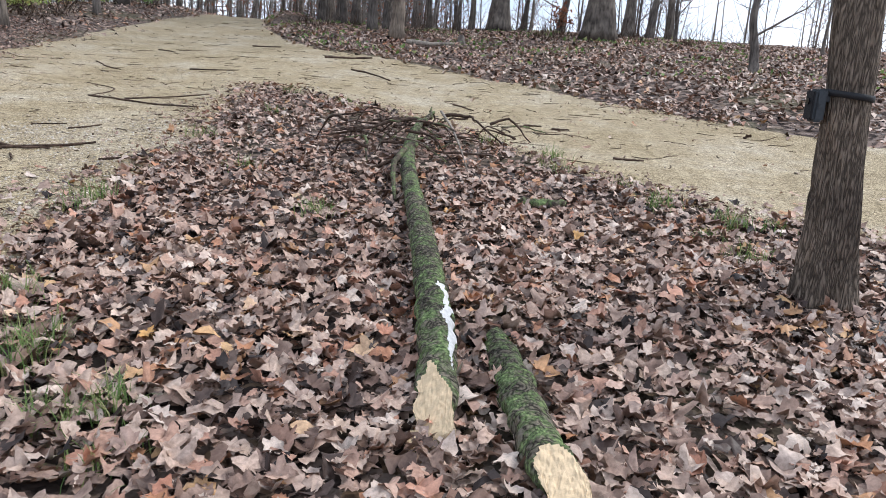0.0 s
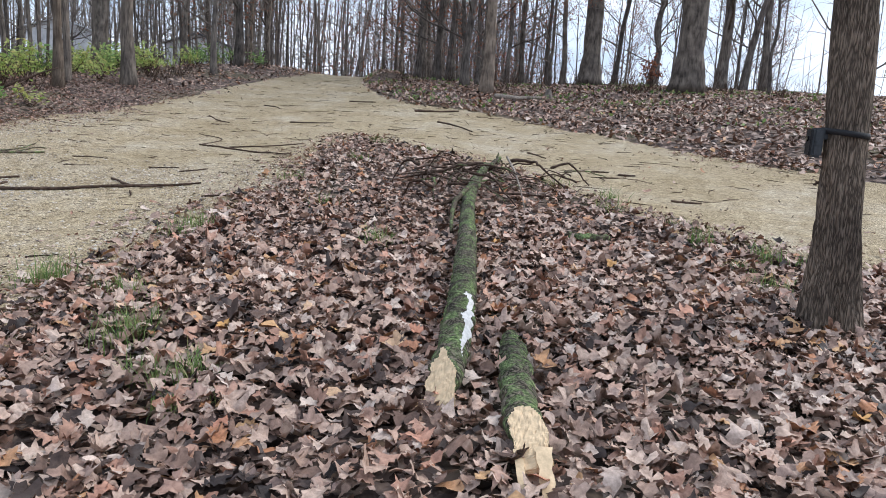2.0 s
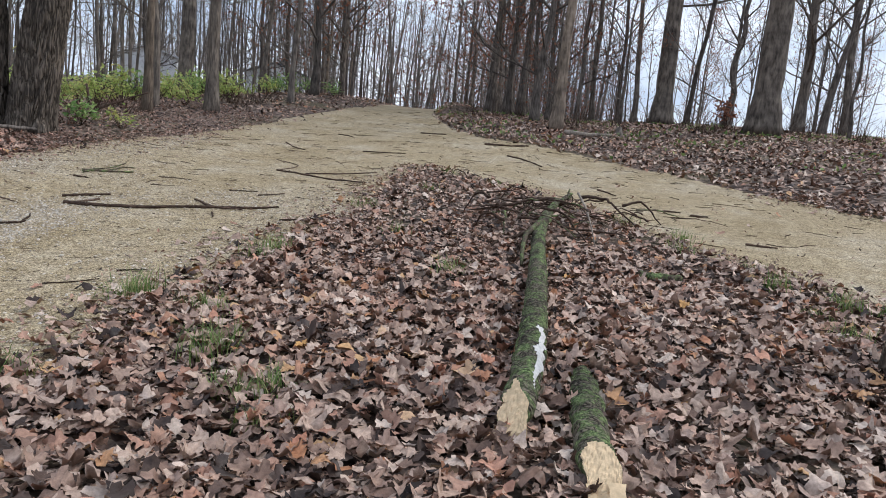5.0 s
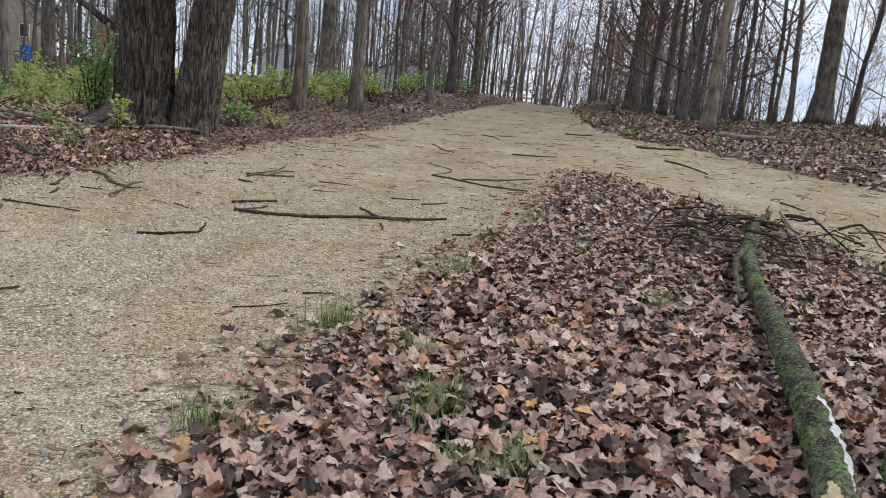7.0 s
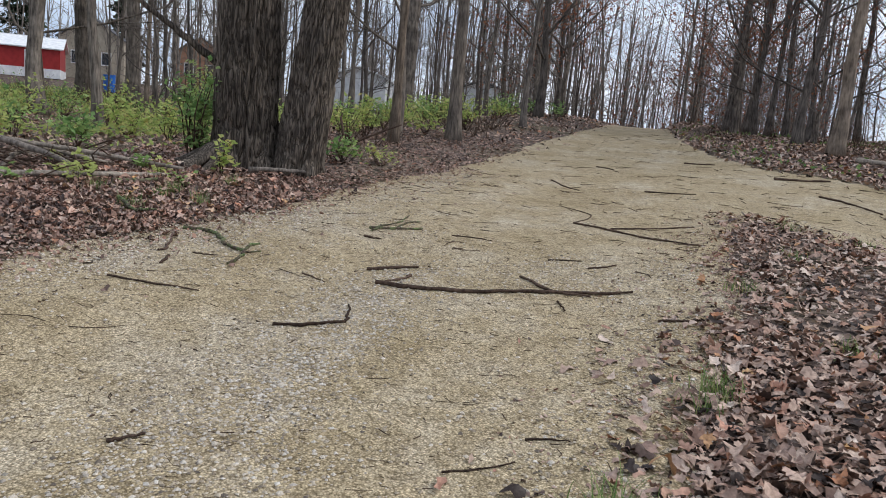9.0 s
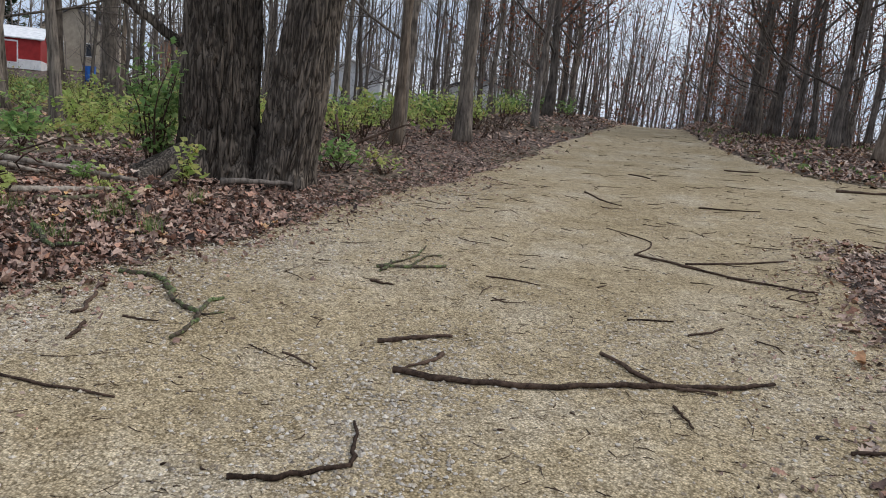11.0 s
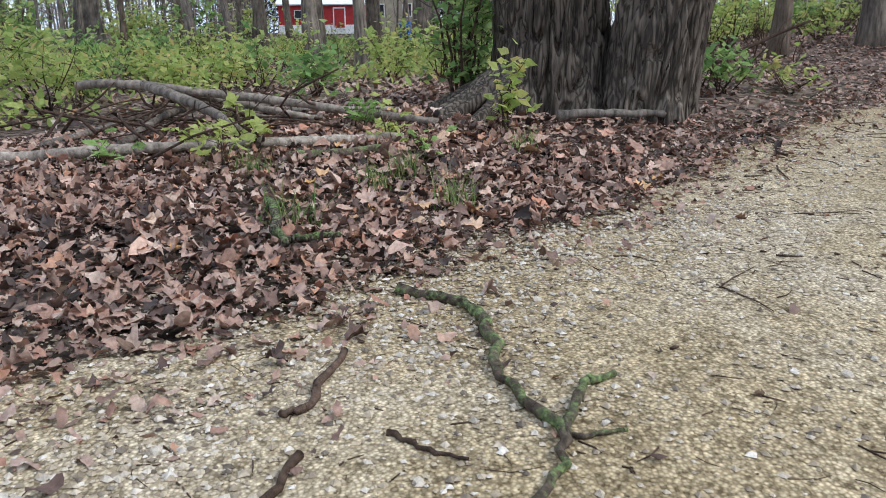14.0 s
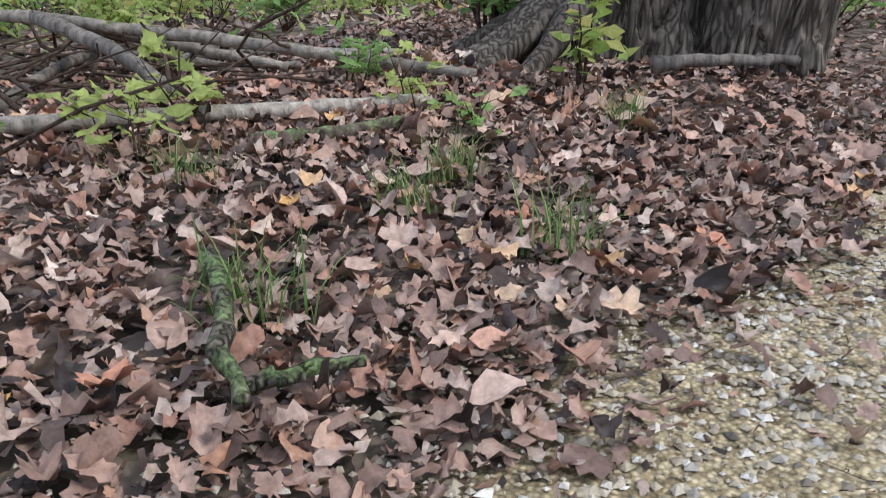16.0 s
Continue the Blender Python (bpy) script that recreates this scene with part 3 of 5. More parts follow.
forked("fallen_branch", "tangled mossy twig cluster lying on the trail", [([(-6.66, 8.31), (-6.46, 8.53), (-6.24, 8.84)], 0.018), ([(-6.65, 8.37), (-6.58, 8.85), (-6.69, 9.32)], 0.012),
       ([(-6.47, 8.59), (-6.5, 8.99), (-6.42, 9.13)], 0.011), ([(-6.58, 8.24), (-6.66, 8.57)], 0.016)], MOSSY_PART, SCATTER)
forked("fallen_branch", "thin forked dark branch near the fork's tip", [([(-4.9, 10.7), (-4.25, 10.44), (-3.71, 10.21), (-3.17, 9.99)], 0.015), ([(-4.36, 10.59), (-3.86, 11.0), (-3.42, 11.38)], 0.012),
       ([(-4.9, 10.7), (-4.88, 11.5), (-5.52, 12.03)], 0.009)], group=SCATTER)
forked("fallen_branch", "crooked lichen-covered forked branch at the trail edge", [([(-7.97, 6.70), (-7.72, 6.79), (-7.43, 6.67), (-7.22, 6.49), (-6.86, 6.36), (-6.75, 6.12), (-6.70, 5.95)], 0.02),
       ([(-6.86, 6.36), (-6.99, 6.59), (-6.98, 6.73)], 0.018), ([(-6.87, 6.38), (-6.78, 6.51)], 0.009)], MOSSY_PART, SCATTER)
forked("fallen_branch", "mossy crooked stick sunk in the leaves", [([(-8.98, 6.72), (-8.70, 6.61), (-8.45, 6.50)], 0.028), ([(-8.51, 6.53), (-8.46, 6.64), (-8.42, 6.75)], 0.02)], MOSSY, lift=0.06)
for points, radius in (([(-5.77, 6.83), (-5.39, 7.18)], 0.018), ([(-3.01, 6.69), (-2.62, 6.96)], 0.012), ([(-4.92, 3.16), (-4.83, 3.31)], 0.011), ([(-3.43, 3.74), (-3.29, 3.86), (-3.17, 4.0)], 0.006),
                       ([(-3.21, 4.25), (-3.0, 4.33)], 0.007), ([(-2.89, 4.76), (-2.76, 4.8)], 0.008), ([(-6.12, 6.29), (-5.82, 6.22)], 0.008), ([(-4.45, 8.3), (-4.14, 8.48)], 0.009),
                       ([(-3.99, 8.19), (-3.78, 8.54)], 0.01), ([(-5.84, 8.85), (-5.33, 8.86)], 0.008), ([(-7.16, 5.05), (-6.75, 5.09), (-6.35, 5.24)], 0.01), ([(-6.5, 7.94), (-6.3, 7.97)], 0.014)):
    stick("stick", points, radius, "short dark broken stick lying on limestone", SCATTER)
for points, radius in (([(-6.55, 14.7), (-5.76, 13.91)], 0.014), ([(-6.54, 17.91), (-6.04, 17.57)], 0.015), ([(-4.75, 14.57), (-3.9, 14.9)], 0.014), ([(-2.79, 18.45), (-1.71, 18.77)], 0.03),
                       ([(-1.91, 16.33), (-1.46, 15.76), (-0.98, 14.77)], 0.02), ([(-4.97, 20.31), (-4.27, 20.54)], 0.02), ([(0.21, 12.13), (0.51, 11.61)], 0.014), ([(1.98, 8.45), (2.32, 8.4)], 0.014),
                       ([(1.16, 10.4), (1.41, 10.43)], 0.014), ([(1.53, 10.27), (1.77, 10.29)], 0.014), ([(-1.6, 11.51), (-0.89, 11.01), (-0.49, 9.65)], 0.012)):
    stick("stick", points, radius, "dark twig lying on the far trail", SCATTER)
for points, radius in (([(-7.70, 6.26), (-7.50, 5.99), (-7.51, 5.91)], 0.015), ([(-7.31, 5.85), (-7.18, 5.66), (-7.15, 5.59)], 0.012), ([(-7.23, 6.07), (-7.09, 6.09), (-6.98, 6.13)], 0.009)):
    stick("stick", points, radius, "dark damp stick on gravel beside the leaves", SCATTER)
stick("short_log", [(0.7, 5.92), (1.04, 5.99)], 0.042, "short mossy log lying in the leaves", mat=MOSSY_PART, category="log", taper=0.9)
stick("fallen_log", [(-1.1, 23.2), (0.31, 23.6)], 0.08, "pale bleached log on the woodland floor", mat=GREYWOOD, category="log")


# ---- the sawn log with its broken crown ----


def sawn_log(name, label, points, radii, cuts, bare, mat):
    """A log on the ground whose first end is sawn by planes (point over the floor, outward way); bare: strips (along from, to, angle from, to) without bark."""
    x0, y0 = points[0][:2]
    top = thing(name, x0, y0, floor_z(x0, y0), label, "log")
    base = top.location
    line = smooth_line([(x, y, floor_z(x, y) + r * 0.75 + up) for (x, y, up), r in zip(points, radii)], 18)
    reach = [0.0]
    for a, b in zip(line, line[1:]):
        reach.append(reach[-1] + (b - a).length)
    radius = [float(np.interp(i, np.arange(len(points)) * 18, radii)) for i in range(len(line))]
    sides = 52
    v, f = tube([p - base for p in line], radius, sides, 0.24, 3, True, 16.0)
    fresh = set()
    for (px, py, pz), way in cuts:
        p, way = Vector((px, py, floor_z(px, py) + pz)) - base, Vector(way).normalized()
        for k, q in enumerate(v):
            gone = (q - p).dot(way)
            if gone > 0:
                v[k] = q - way * (gone + 0.005 * noise.noise(q * 60) + 0.004 * noise.noise(q * 200))
                fresh.add(k)
    bark = [face for face in f if not (all(k in fresh for k in face))]
    ob = mesh_object("trunk", v, bark, [mat, BARE], top)
    mesh_object("cut_face", v, [face for face in f if all(k in fresh for k in face)], FRESH, top, "pale freshly sawn wood", False)
    for poly in ob.data.polygons:
        if bare and len(poly.vertices) == 4:
            c = sum((ob.data.vertices[k].co for k in poly.vertices), Vector()) / 4
            ring = min(min(poly.vertices) // sides, len(line) - 1)
            mid = line[ring] - base
            ang = math.degrees(math.atan2(c.z - mid.z, c.x - mid.x)) + 26 * noise.noise(c * 11)
            along = reach[ring] + 0.16 * noise.noise(c * 9 + Vector((3, 0, 0)))
            if any(a < along < b and p < ang < q for a, b, p, q in bare):
                poly.material_index = 1
    return top


def splinter(points, wide, parent, label):
    """A torn strip of wood: plan points with their height over the ground, pointed at its end."""
    v, f = [], []
    line = smooth_line([(x, y, floor_z(x, y) + up) for x, y, up in points], 5)
    for i, p in enumerate(line):
        w = wide * (1 - 0.55 * i / (len(line) - 1)) * (1 + 0.35 * noise.noise(p * 30))
        q = p - parent.location
        v += [q + Vector(o) for o in ((-w, 0, 0), (w, 0, 0.004), (w * 0.8, 0, -0.016), (-w * 0.8, 0, -0.018))]
    for i in range(len(line) - 1):
        f += [(4 * i + j, 4 * i + (j + 1) % 4, 4 * i + 4 + (j + 1) % 4, 4 * i + 4 + j) for j in range(4)]
    f += [(3, 2, 1, 0), tuple(len(v) - 4 + j for j in range(4))]
    return mesh_object("splinter", v, f, FRESH, parent, label, False)


log = sawn_log("fallen_log", "long mossy green log with a sawn pale end", [(0.03, 2.3, 0.03), (0.05, 2.6, 0.04), (0.05, 2.95, 0.05), (0.02, 3.5, 0.05), (-0.03, 4.2, 0.05), (-0.11, 5.1, 0.05), (-0.19, 6.0, 0.06), (-0.26, 6.8, 0.1), (-0.26, 7.5, 0.18), (-0.2, 8.1, 0.26)],
               [0.072, 0.078, 0.081, 0.082, 0.078, 0.074, 0.068, 0.062, 0.052, 0.036], [((0.03, 2.58, 0.13), (-0.5, -0.42, 0.75)), ((0.0, 2.37, 0.1), (0.1, -1.0, 0.1))],
               [(0.6, 1.2, 22, 66), (0.42, 0.6, 40, 70)], MOSSY)
stub = sawn_log("log_stub", "short mossy log stub with a freshly cut end", [(0.46, 1.8, 0.06), (0.435, 2.0, 0.05), (0.4, 2.25, 0.03), (0.375, 2.6, 0.01), (0.35, 2.95, -0.02), (0.32, 3.28, -0.04)], [0.062, 0.066, 0.074, 0.076, 0.072, 0.064],
                [((0.39, 2.16, 0.16), (-0.25, -0.34, 0.9)), ((0.46, 1.84, 0.1), (0.1, -1.0, 0.15))], [], MOSSY)
splinter([(0.4, 1.92, 0.075), (0.42, 1.78, 0.06), (0.43, 1.68, 0.05)], 0.018, stub, "torn tan wood strip")
splinter([(0.49, 1.9, 0.1), (0.51, 1.76, 0.06), (0.53, 1.66, 0.045)], 0.032, stub, "torn tan wood strip")
splinter([(-0.02, 2.42, 0.05), (-0.03, 2.34, 0.05), (-0.02, 2.27, 0.045)], 0.016, log, "torn tan wood strip")


def crown_branch(points, radius, mat):
    line = smooth_line(points, 4, radius * 0.8, rnd)
    line = [Vector((p.x, p.y, max(p.z + floor_z(p.x, p.y), floor_z(p.x, p.y) + radius))) for p in line]
    v, f = tube([p - log.location for p in line], [radius * (1 - 0.65 * i / (len(line) - 1)) for i in range(len(line))], 6)
    mesh_object("branch", v, f, mat, log)


crown_branch([(-0.22, 7.3, 0.2), (-0.36, 6.5, 0.16), (-0.3, 5.7, 0.06)], 0.04, MOSSY_PART)
crown_branch([(-0.22, 7.95, 0.27), (-0.13, 8.3, 0.31), (-0.07, 8.6, 0.32)], 0.038, MOSSY)
crown_branch([(-0.1, 8.4, 0.3), (-0.1, 8.55, 0.34), (-0.09, 8.6, 0.4)], 0.022, MOSSY_PART)
crown_branch([(0.05, 8.6, 0.3), (0.3, 8.65, 0.3), (0.42, 8.5, 0.27), (0.72, 8.3, 0.06)], 0.024, STICK)
crown_branch([(-0.1, 8.1, 0.28), (-0.4, 8.1, 0.3), (-0.8, 7.95, 0.22), (-1.2, 8.1, 0.1)], 0.028, STICK)
crown_branch([(-0.8, 7.9, 0.14), (-0.72, 7.5, 0.2), (-0.66, 7.1, 0.03)], 0.02, MOSSY_PART)
crown_branch([(-0.25, 7.0, 0.12), (-0.6, 6.75, 0.06), (-0.74, 6.4, 0.03)], 0.028, STICK)
crown_branch([(0.02, 8.5, 0.36), (0.16, 7.8, 0.24), (0.3, 7.0, 0.03)], 0.016, GREYWOOD)
crown_branch([(-0.1, 7.6, 0.1), (0.3, 7.55, 0.08), (0.75, 7.7, 0.05)], 0.016, STICK)
for k in range(50):
    a, ln = rnd.choice((rnd.gauss(2.6, 0.8), rnd.gauss(0.4, 0.7))), rnd.uniform(0.2, 0.75)
    x, y = -0.22 + rnd.gauss(0, 0.5), 8.0 + rnd.gauss(0, 0.45)
    dx, dy = math.cos(a) * ln, math.sin(a) * ln
    h = rnd.uniform(0.1, 0.34)
    bow = rnd.uniform(-0.3, 0.3)
    crown_branch([(x, y, h), (x + dx * 0.5 - dy * bow, y + dy * 0.5 + dx * bow, h * 0.9 + rnd.uniform(0, 0.08)), (x + dx, y + dy, rnd.uniform(0, 0.2))], rnd.choice((0.007, 0.01, 0.014, 0.018)), rnd.choice((STICK, STICK, STICK, MOSSY_PART)))

# ---- trees ----


def limb(start, way, length, radius, rnd, bend=0.25, steps=5):
    p, w = Vector(start), Vector(way).normalized()
    pts, radii = [p.copy()], [radius]
    for i in range(steps):
        w = (w + Vector((rnd.gauss(0, bend), rnd.gauss(0, bend), rnd.gauss(0.08, bend * 0.6)))).normalized()
        p = p + w * length / steps
        pts.append(p.copy())
        radii.append(radius * (1 - 0.85 * (i + 1) / steps))
    return pts, radii


def tree_meshes(seed, tall=17.0, low=3.0, limbs=14, twigs=4, rust=0, crook=0.1, reach=1.0):
    """A bare woodland tree of unit trunk radius 0.15: trunk, crown of limbs and twigs, and hanging leaves."""
    r = random.Random(seed)
    pts, radii = [], []
    x = y = 0.0
    n = 12
    for i in range(n + 1):
        t = i / n
        pts.append((x, y, t * tall - 0.15))
        radii.append(0.15 * ((1 - t) ** 0.75 * 0.93 + 0.03) * (1 + 0.45 * math.exp(-t * tall * 3.0)))
        x, y = x + r.gauss(0, crook) * tall / n, y + r.gauss(0, crook) * tall / n
    fine = smooth_line(pts, 3)
    fr = [float(np.interp(i / 3, range(n + 1), radii)) for i in range(len(fine))]
    fr[0], fr[1] = fr[0] * 1.15, fr[1] * 1.0
    trunk = tube(fine, fr, 10, 0.12, seed, True, 5.0)
    crown, tips = [], []
    for k in range(limbs):
        h = low + (tall - low - 1) * (k + r.random()) / limbs
        i = min(int(h / tall * n * 3), len(fine) - 2)
        a = r.uniform(0, 6.28)
        up = r.uniform(0.15, 0.9)
        ln = r.uniform(0.16, 0.34) * (tall - h * 0.6) * reach
        lp, lr = limb(fine[i], (math.cos(a), math.sin(a), up), ln, max(fr[i] * r.uniform(0.25, 0.5), 0.018), r, 0.2, 6)
        crown.append(tube(lp, lr, 4, cap=False))
        for _ in range(twigs):
            j = r.randint(1, len(lp) - 2)
            a2 = a + r.uniform(-1.3, 1.3)
            tp, tr = limb(lp[j], (math.cos(a2), math.sin(a2), r.uniform(-0.1, 0.8)), ln * r.uniform(0.25, 0.6), max(lr[j] * 0.5, 0.009), r, 0.3, 3)
            crown.append(tube(tp, tr, 3, cap=False))
            tips += tp[1:]
            for _ in range(2):
                j2 = r.randint(1, 2)
                sp, sr = limb(tp[j2], (r.gauss(0, 1), r.gauss(0, 1), r.uniform(-0.2, 0.9)), ln * r.uniform(0.12, 0.3), 0.008, r, 0.3, 1)
                crown.append(tube(sp, sr, 3, cap=False))
                tips += sp
    hung = None
    if rust:
        spots = []
        for _ in range(rust):
            p = r.choice(tips)
            spots.append((p.x + r.gauss(0, 0.25), p.y + r.gauss(0, 0.25), p.z + r.gauss(0, 0.2)))
        hung = np.array(spots)
    return trunk, join(crown), hung


def make_tree(seed, label, mat, **shape):
    trunk, crown, hung = tree_meshes(seed, **shape)
    top = thing("tree", 0, 0, 0, label, "tree", "woodland trees")
    mesh_object("trunk", *trunk, mat, top)
    mesh_object("crown", *crown, mat, top)
    if hung is not None:
        leaf_field("foliage", hung, [SIMPLE], (0.1, 0.19), 0.9, RUST, np.random.default_rng(seed), 0.0, top)
    return top


KINDS = [make_tree(31, "tall bare tree with grey-brown bark", BARK, limbs=16, twigs=4, crook=0.035, reach=1.5), make_tree(32, "slender bare tree with dark bark", BARK_DARK, low=2.0, limbs=18, twigs=4, crook=0.05, reach=2.0),
         make_tree(33, "tall bare tree with pale grey bark", BARK_PALE, low=4.0, limbs=12, crook=0.03), make_tree(34, "bare tree holding a few rust-brown leaves", BARK_DARK, low=2.5, limbs=16, rust=1100, crook=0.045, reach=1.7),
         make_tree(35, "thin crooked bare understory tree", BARK_DARK, tall=10.0, low=1.2, limbs=18, twigs=4, crook=0.1, reach=1.6), make_tree(36, "tall straight bare tree with brown bark", BARK, low=2.4, limbs=18, twigs=4, crook=0.03, reach=1.9),
         make_tree(37, "young tree with rust-brown hanging leaves", BARK, tall=11.0, low=1.8, limbs=18, rust=1100, crook=0.06, reach=1.5),
         make_tree(38, "large tall bare tree with grey-brown bark", BARK, low=5.0, limbs=12, crook=0.012), make_tree(39, "large bare tree with dark bark", BARK_DARK, low=4.0, limbs=13, crook=0.018)]
used = set()


def tree(kind, x, y, radius, lean_x=0.0, lean_y=0.0, turn=None, tall=1.0):
    """A tree of the given trunk radius whose foot stands at x, y; lean is sideways metres per metre of height."""
    turn = rnd.uniform(0, 360) if turn is None else turn
    s = radius / 0.15
    up = tall * (0.75 + 0.25 * min(s, 1.6))
    m = Matrix.Translation((x, y, floor_z(x, y) - 0.03)) @ Matrix(((1, 0, lean_x, 0), (0, 1, lean_y, 0), (0, 0, 1, 0), (0, 0, 0, 1))) @ pose(0, 0, 0, 0, 0, turn) @ Matrix.Diagonal((s, s, up, 1))
    if kind not in used:
        used.add(kind)
        ob = KINDS[kind]
        ob.matrix_basis = m
    else:
        ob = copy_thing(KINDS[kind], Matrix())
        ob.matrix_basis = m
    return ob


# trees whose feet show along the trail
tree(7, 5.39, 27.5, 0.5, -0.015, -0.003)
tree(7, 2.43, 35.2, 0.44, 0.035, 0.008)
tree(2, -1.57, 25.55, 0.2, -0.011, 0)
tree(1, -2.68, 29.1, 0.16, 0.06, 0.011)
tree(1, -4.51, 34.96, 0.13, -0.02, 0)
tree(5, -3.83, 35.04, 0.11, -0.025, 0)
tree(1, 0.52, 35.3, 0.1, -0.05, 0)
tree(5, 1.2, 35.3, 0.13, -0.03, 0)
tree(4, 5.1, 34.95, 0.16, 0, 0)
tree(1, 3.49, 35.1, 0.12, 0.22, 0.05)
tree(5, 7.84, 33.58, 0.23, -0.024, 0)
tree(1, 8.95, 34.2, 0.16, 0.24, 0.05)
tree(5, 9.77, 34.0, 0.17, -0.05, 0)
tree(5, -0.64, 35.3, 0.13, -0.028, 0)
tree(1, -1.37, 35.2, 0.12, 0, 0)
tree(1, -10.95, 24.8, 0.1, 0.025, 0.01)
tree(7, -10.5, 18.5, 0.17, 0.029, 0.014)
tree(2, -10.9, 16.1, 0.11, 0.0, 0)
tree(7, -19.64, 32.2, 0.4, 0.08, 0.04)
tree(5, -11.5, 17.3, 0.1, -0.023, -0.01)
tree(3, -12.49, 30.6, 0.17, 0.006, 0)
tree(5, -24.48, 17.04, 0.25, 0, 0)
tree(7, -28.97, 24.73, 0.32, -0.01, 0)
tree(8, -5.68, 36.6, 0.22, 0.061, 0.03)
tree(8, -4.92, 36.7, 0.19, 0.147, 0.07)
tree(1, -3.29, 34.8, 0.13, -0.015, 0)
tree(0, -18.1, 13.95, 0.13, -0.043, -0.03)
tree(5, -26.57, 18.5, 0.2, -0.01, 0)
tree(0, -35.4, 22.8, 0.17, -0.17, -0.13)
tree(0, -30.2, 18.4, 0.24, 0, 0)
tree(1, -30.5, 17.5, 0.136, -0.2, -0.15)
tree(1, -27.7, 14.9, 0.15, -0.18, -0.13)
tree(7, -33.4, 25.8, 0.33, -0.04, -0.03)
tree(4, -18.67, 16.5, 0.055, -0.1, -0.07)
tree(8, -36.4, 14.7, 0.5, 0.05, 0.05)
tree(4, 7.66, 18.97, 0.11, -0.048, 0)

tree(3, -3.9, 33.6, 0.13, 0.02, 0)
tree(6, -5.3, 35.4, 0.15, 0.03, 0)
tree(3, -2.4, 31.8, 0.12, 0.04, 0)
tree(6, -13.2, 36.0, 0.14, 0.02, 0)
tree(3, -14.8, 40.0, 0.15, 0.02, 0)
for x, y, r in ((-2.2, 31.0, 0.1), (-4.6, 36.2, 0.12), (0.6, 33.0, 0.09), (-13.4, 33.2, 0.15), (-16.5, 37.0, 0.16), (-8.6, 47.0, 0.16), (-5.8, 41.0, 0.17)):
    tree(6, x, y, r, 0.02, 0, None, 0.7)

# the wood beyond
wood = random.Random(77)
planted = []


def yard_view(x, y):
    """The gap between the trunks through which the barn shows."""
    return x < -18 and 51.5 < math.degrees(math.atan2(-x - 5, y - 4.5)) < 61.5


def grove(count, x0, x1, y0, y1, test, kinds, sizes=(0.035, 0.115)):
    made = tries = 0
    while made < count and tries < count * 40:
        tries += 1
        x, y = wood.uniform(x0, x1), wood.uniform(y0, y1)
        if not test(x, y) or yard_view(x, y) or trail_depth(x, y) > -1.6 or any((x - a) ** 2 + (y - b) ** 2 < 1.2 for a, b in planted):
            continue
        planted.append((x, y))
        tree(wood.choice(kinds), x, y, wood.uniform(*sizes), wood.gauss(0, 0.05), wood.gauss(0, 0.03), wood.uniform(0, 360), wood.uniform(0.85, 1.15))
        made += 1


grove(44, -9, 34, 34, 75, lambda x, y: y > 33 + abs(x) * 0.1, (0, 1, 1, 3, 5, 4, 6))
grove(12, 5, 30, 24, 36, lambda x, y: x > 9 or y > 31, (0, 1, 4, 5, 6), (0.03, 0.09))
grove(42, -22, -4, 44, 90, lambda x, y: True, (0, 1, 3, 5, 6, 1))
grove(45, -45, -14, 20, 70, lambda x, y: y > -x * 0.55, (0, 1, 2, 5, 1), (0.035, 0.12))
grove(30, -30, -13, 24, 52, lambda x, y: True, (0, 1, 5, 4, 1), (0.03, 0.09))
grove(24, -62, -27, 2, 26, lambda x, y: True, (0, 1, 2, 5, 4), (0.035, 0.13))
grove(38, -62, -20, 8, 40, lambda x, y: x < -23 or y > 20, (0, 1, 2, 5, 4), (0.035, 0.12))


# ---- the great double tree by the trail ----
def furrowed_trunk(radius, tall, flare, lean, seed, sides=210, rings=160, depth=0.06, lobes=5, curve=0.0):
    """A thick trunk whose bark stands in real ridges, widening into roots."""
    verts, faces = [], []
    for i in range(rings + 1):
        t = (i / rings) ** 2.2
        z = -0.15 + t * tall
        up = max(z, 0)
        body = radius * (1 - 0.55 * t)
        cx, cy = lean[0] * up + curve * up * up, lean[1] * up
        for k in range(sides):
            a = 2 * math.pi * k / sides
            c, s = math.cos(a), math.sin(a)
            root = flare * math.exp(-up * 2.5) * (0.6 + 0.5 * math.cos(lobes * a + seed) + 0.5 * noise.noise((c * 2, s * 2, seed)))
            warp = 0.5 * noise.noise((c * 3, s * 3, z * 1.5 + seed))
            rd = min(1.0, 4.0 * abs(noise.noise((c * radius * 17 + warp, s * radius * 17 + warp, z * 2.6 + seed)))) - 0.6
            rd += 0.35 * noise.noise((c * radius * 46, s * radius * 46, z * 7 + seed))
            r = body * (1 + root) + depth * rd + 0.03 * noise.noise((c * 1.5, s * 1.5, z * 1.2 + seed))
            verts.append((cx + c * r, cy + s * r, z))
    for i in range(rings):
        for k in range(sides):
            a, b = i * sides + k, i * sides + (k + 1) % sides
            faces.append((a, b, b + sides, a + sides))
    faces.append(tuple(range(rings * sides, (rings + 1) * sides)))
    return verts, faces


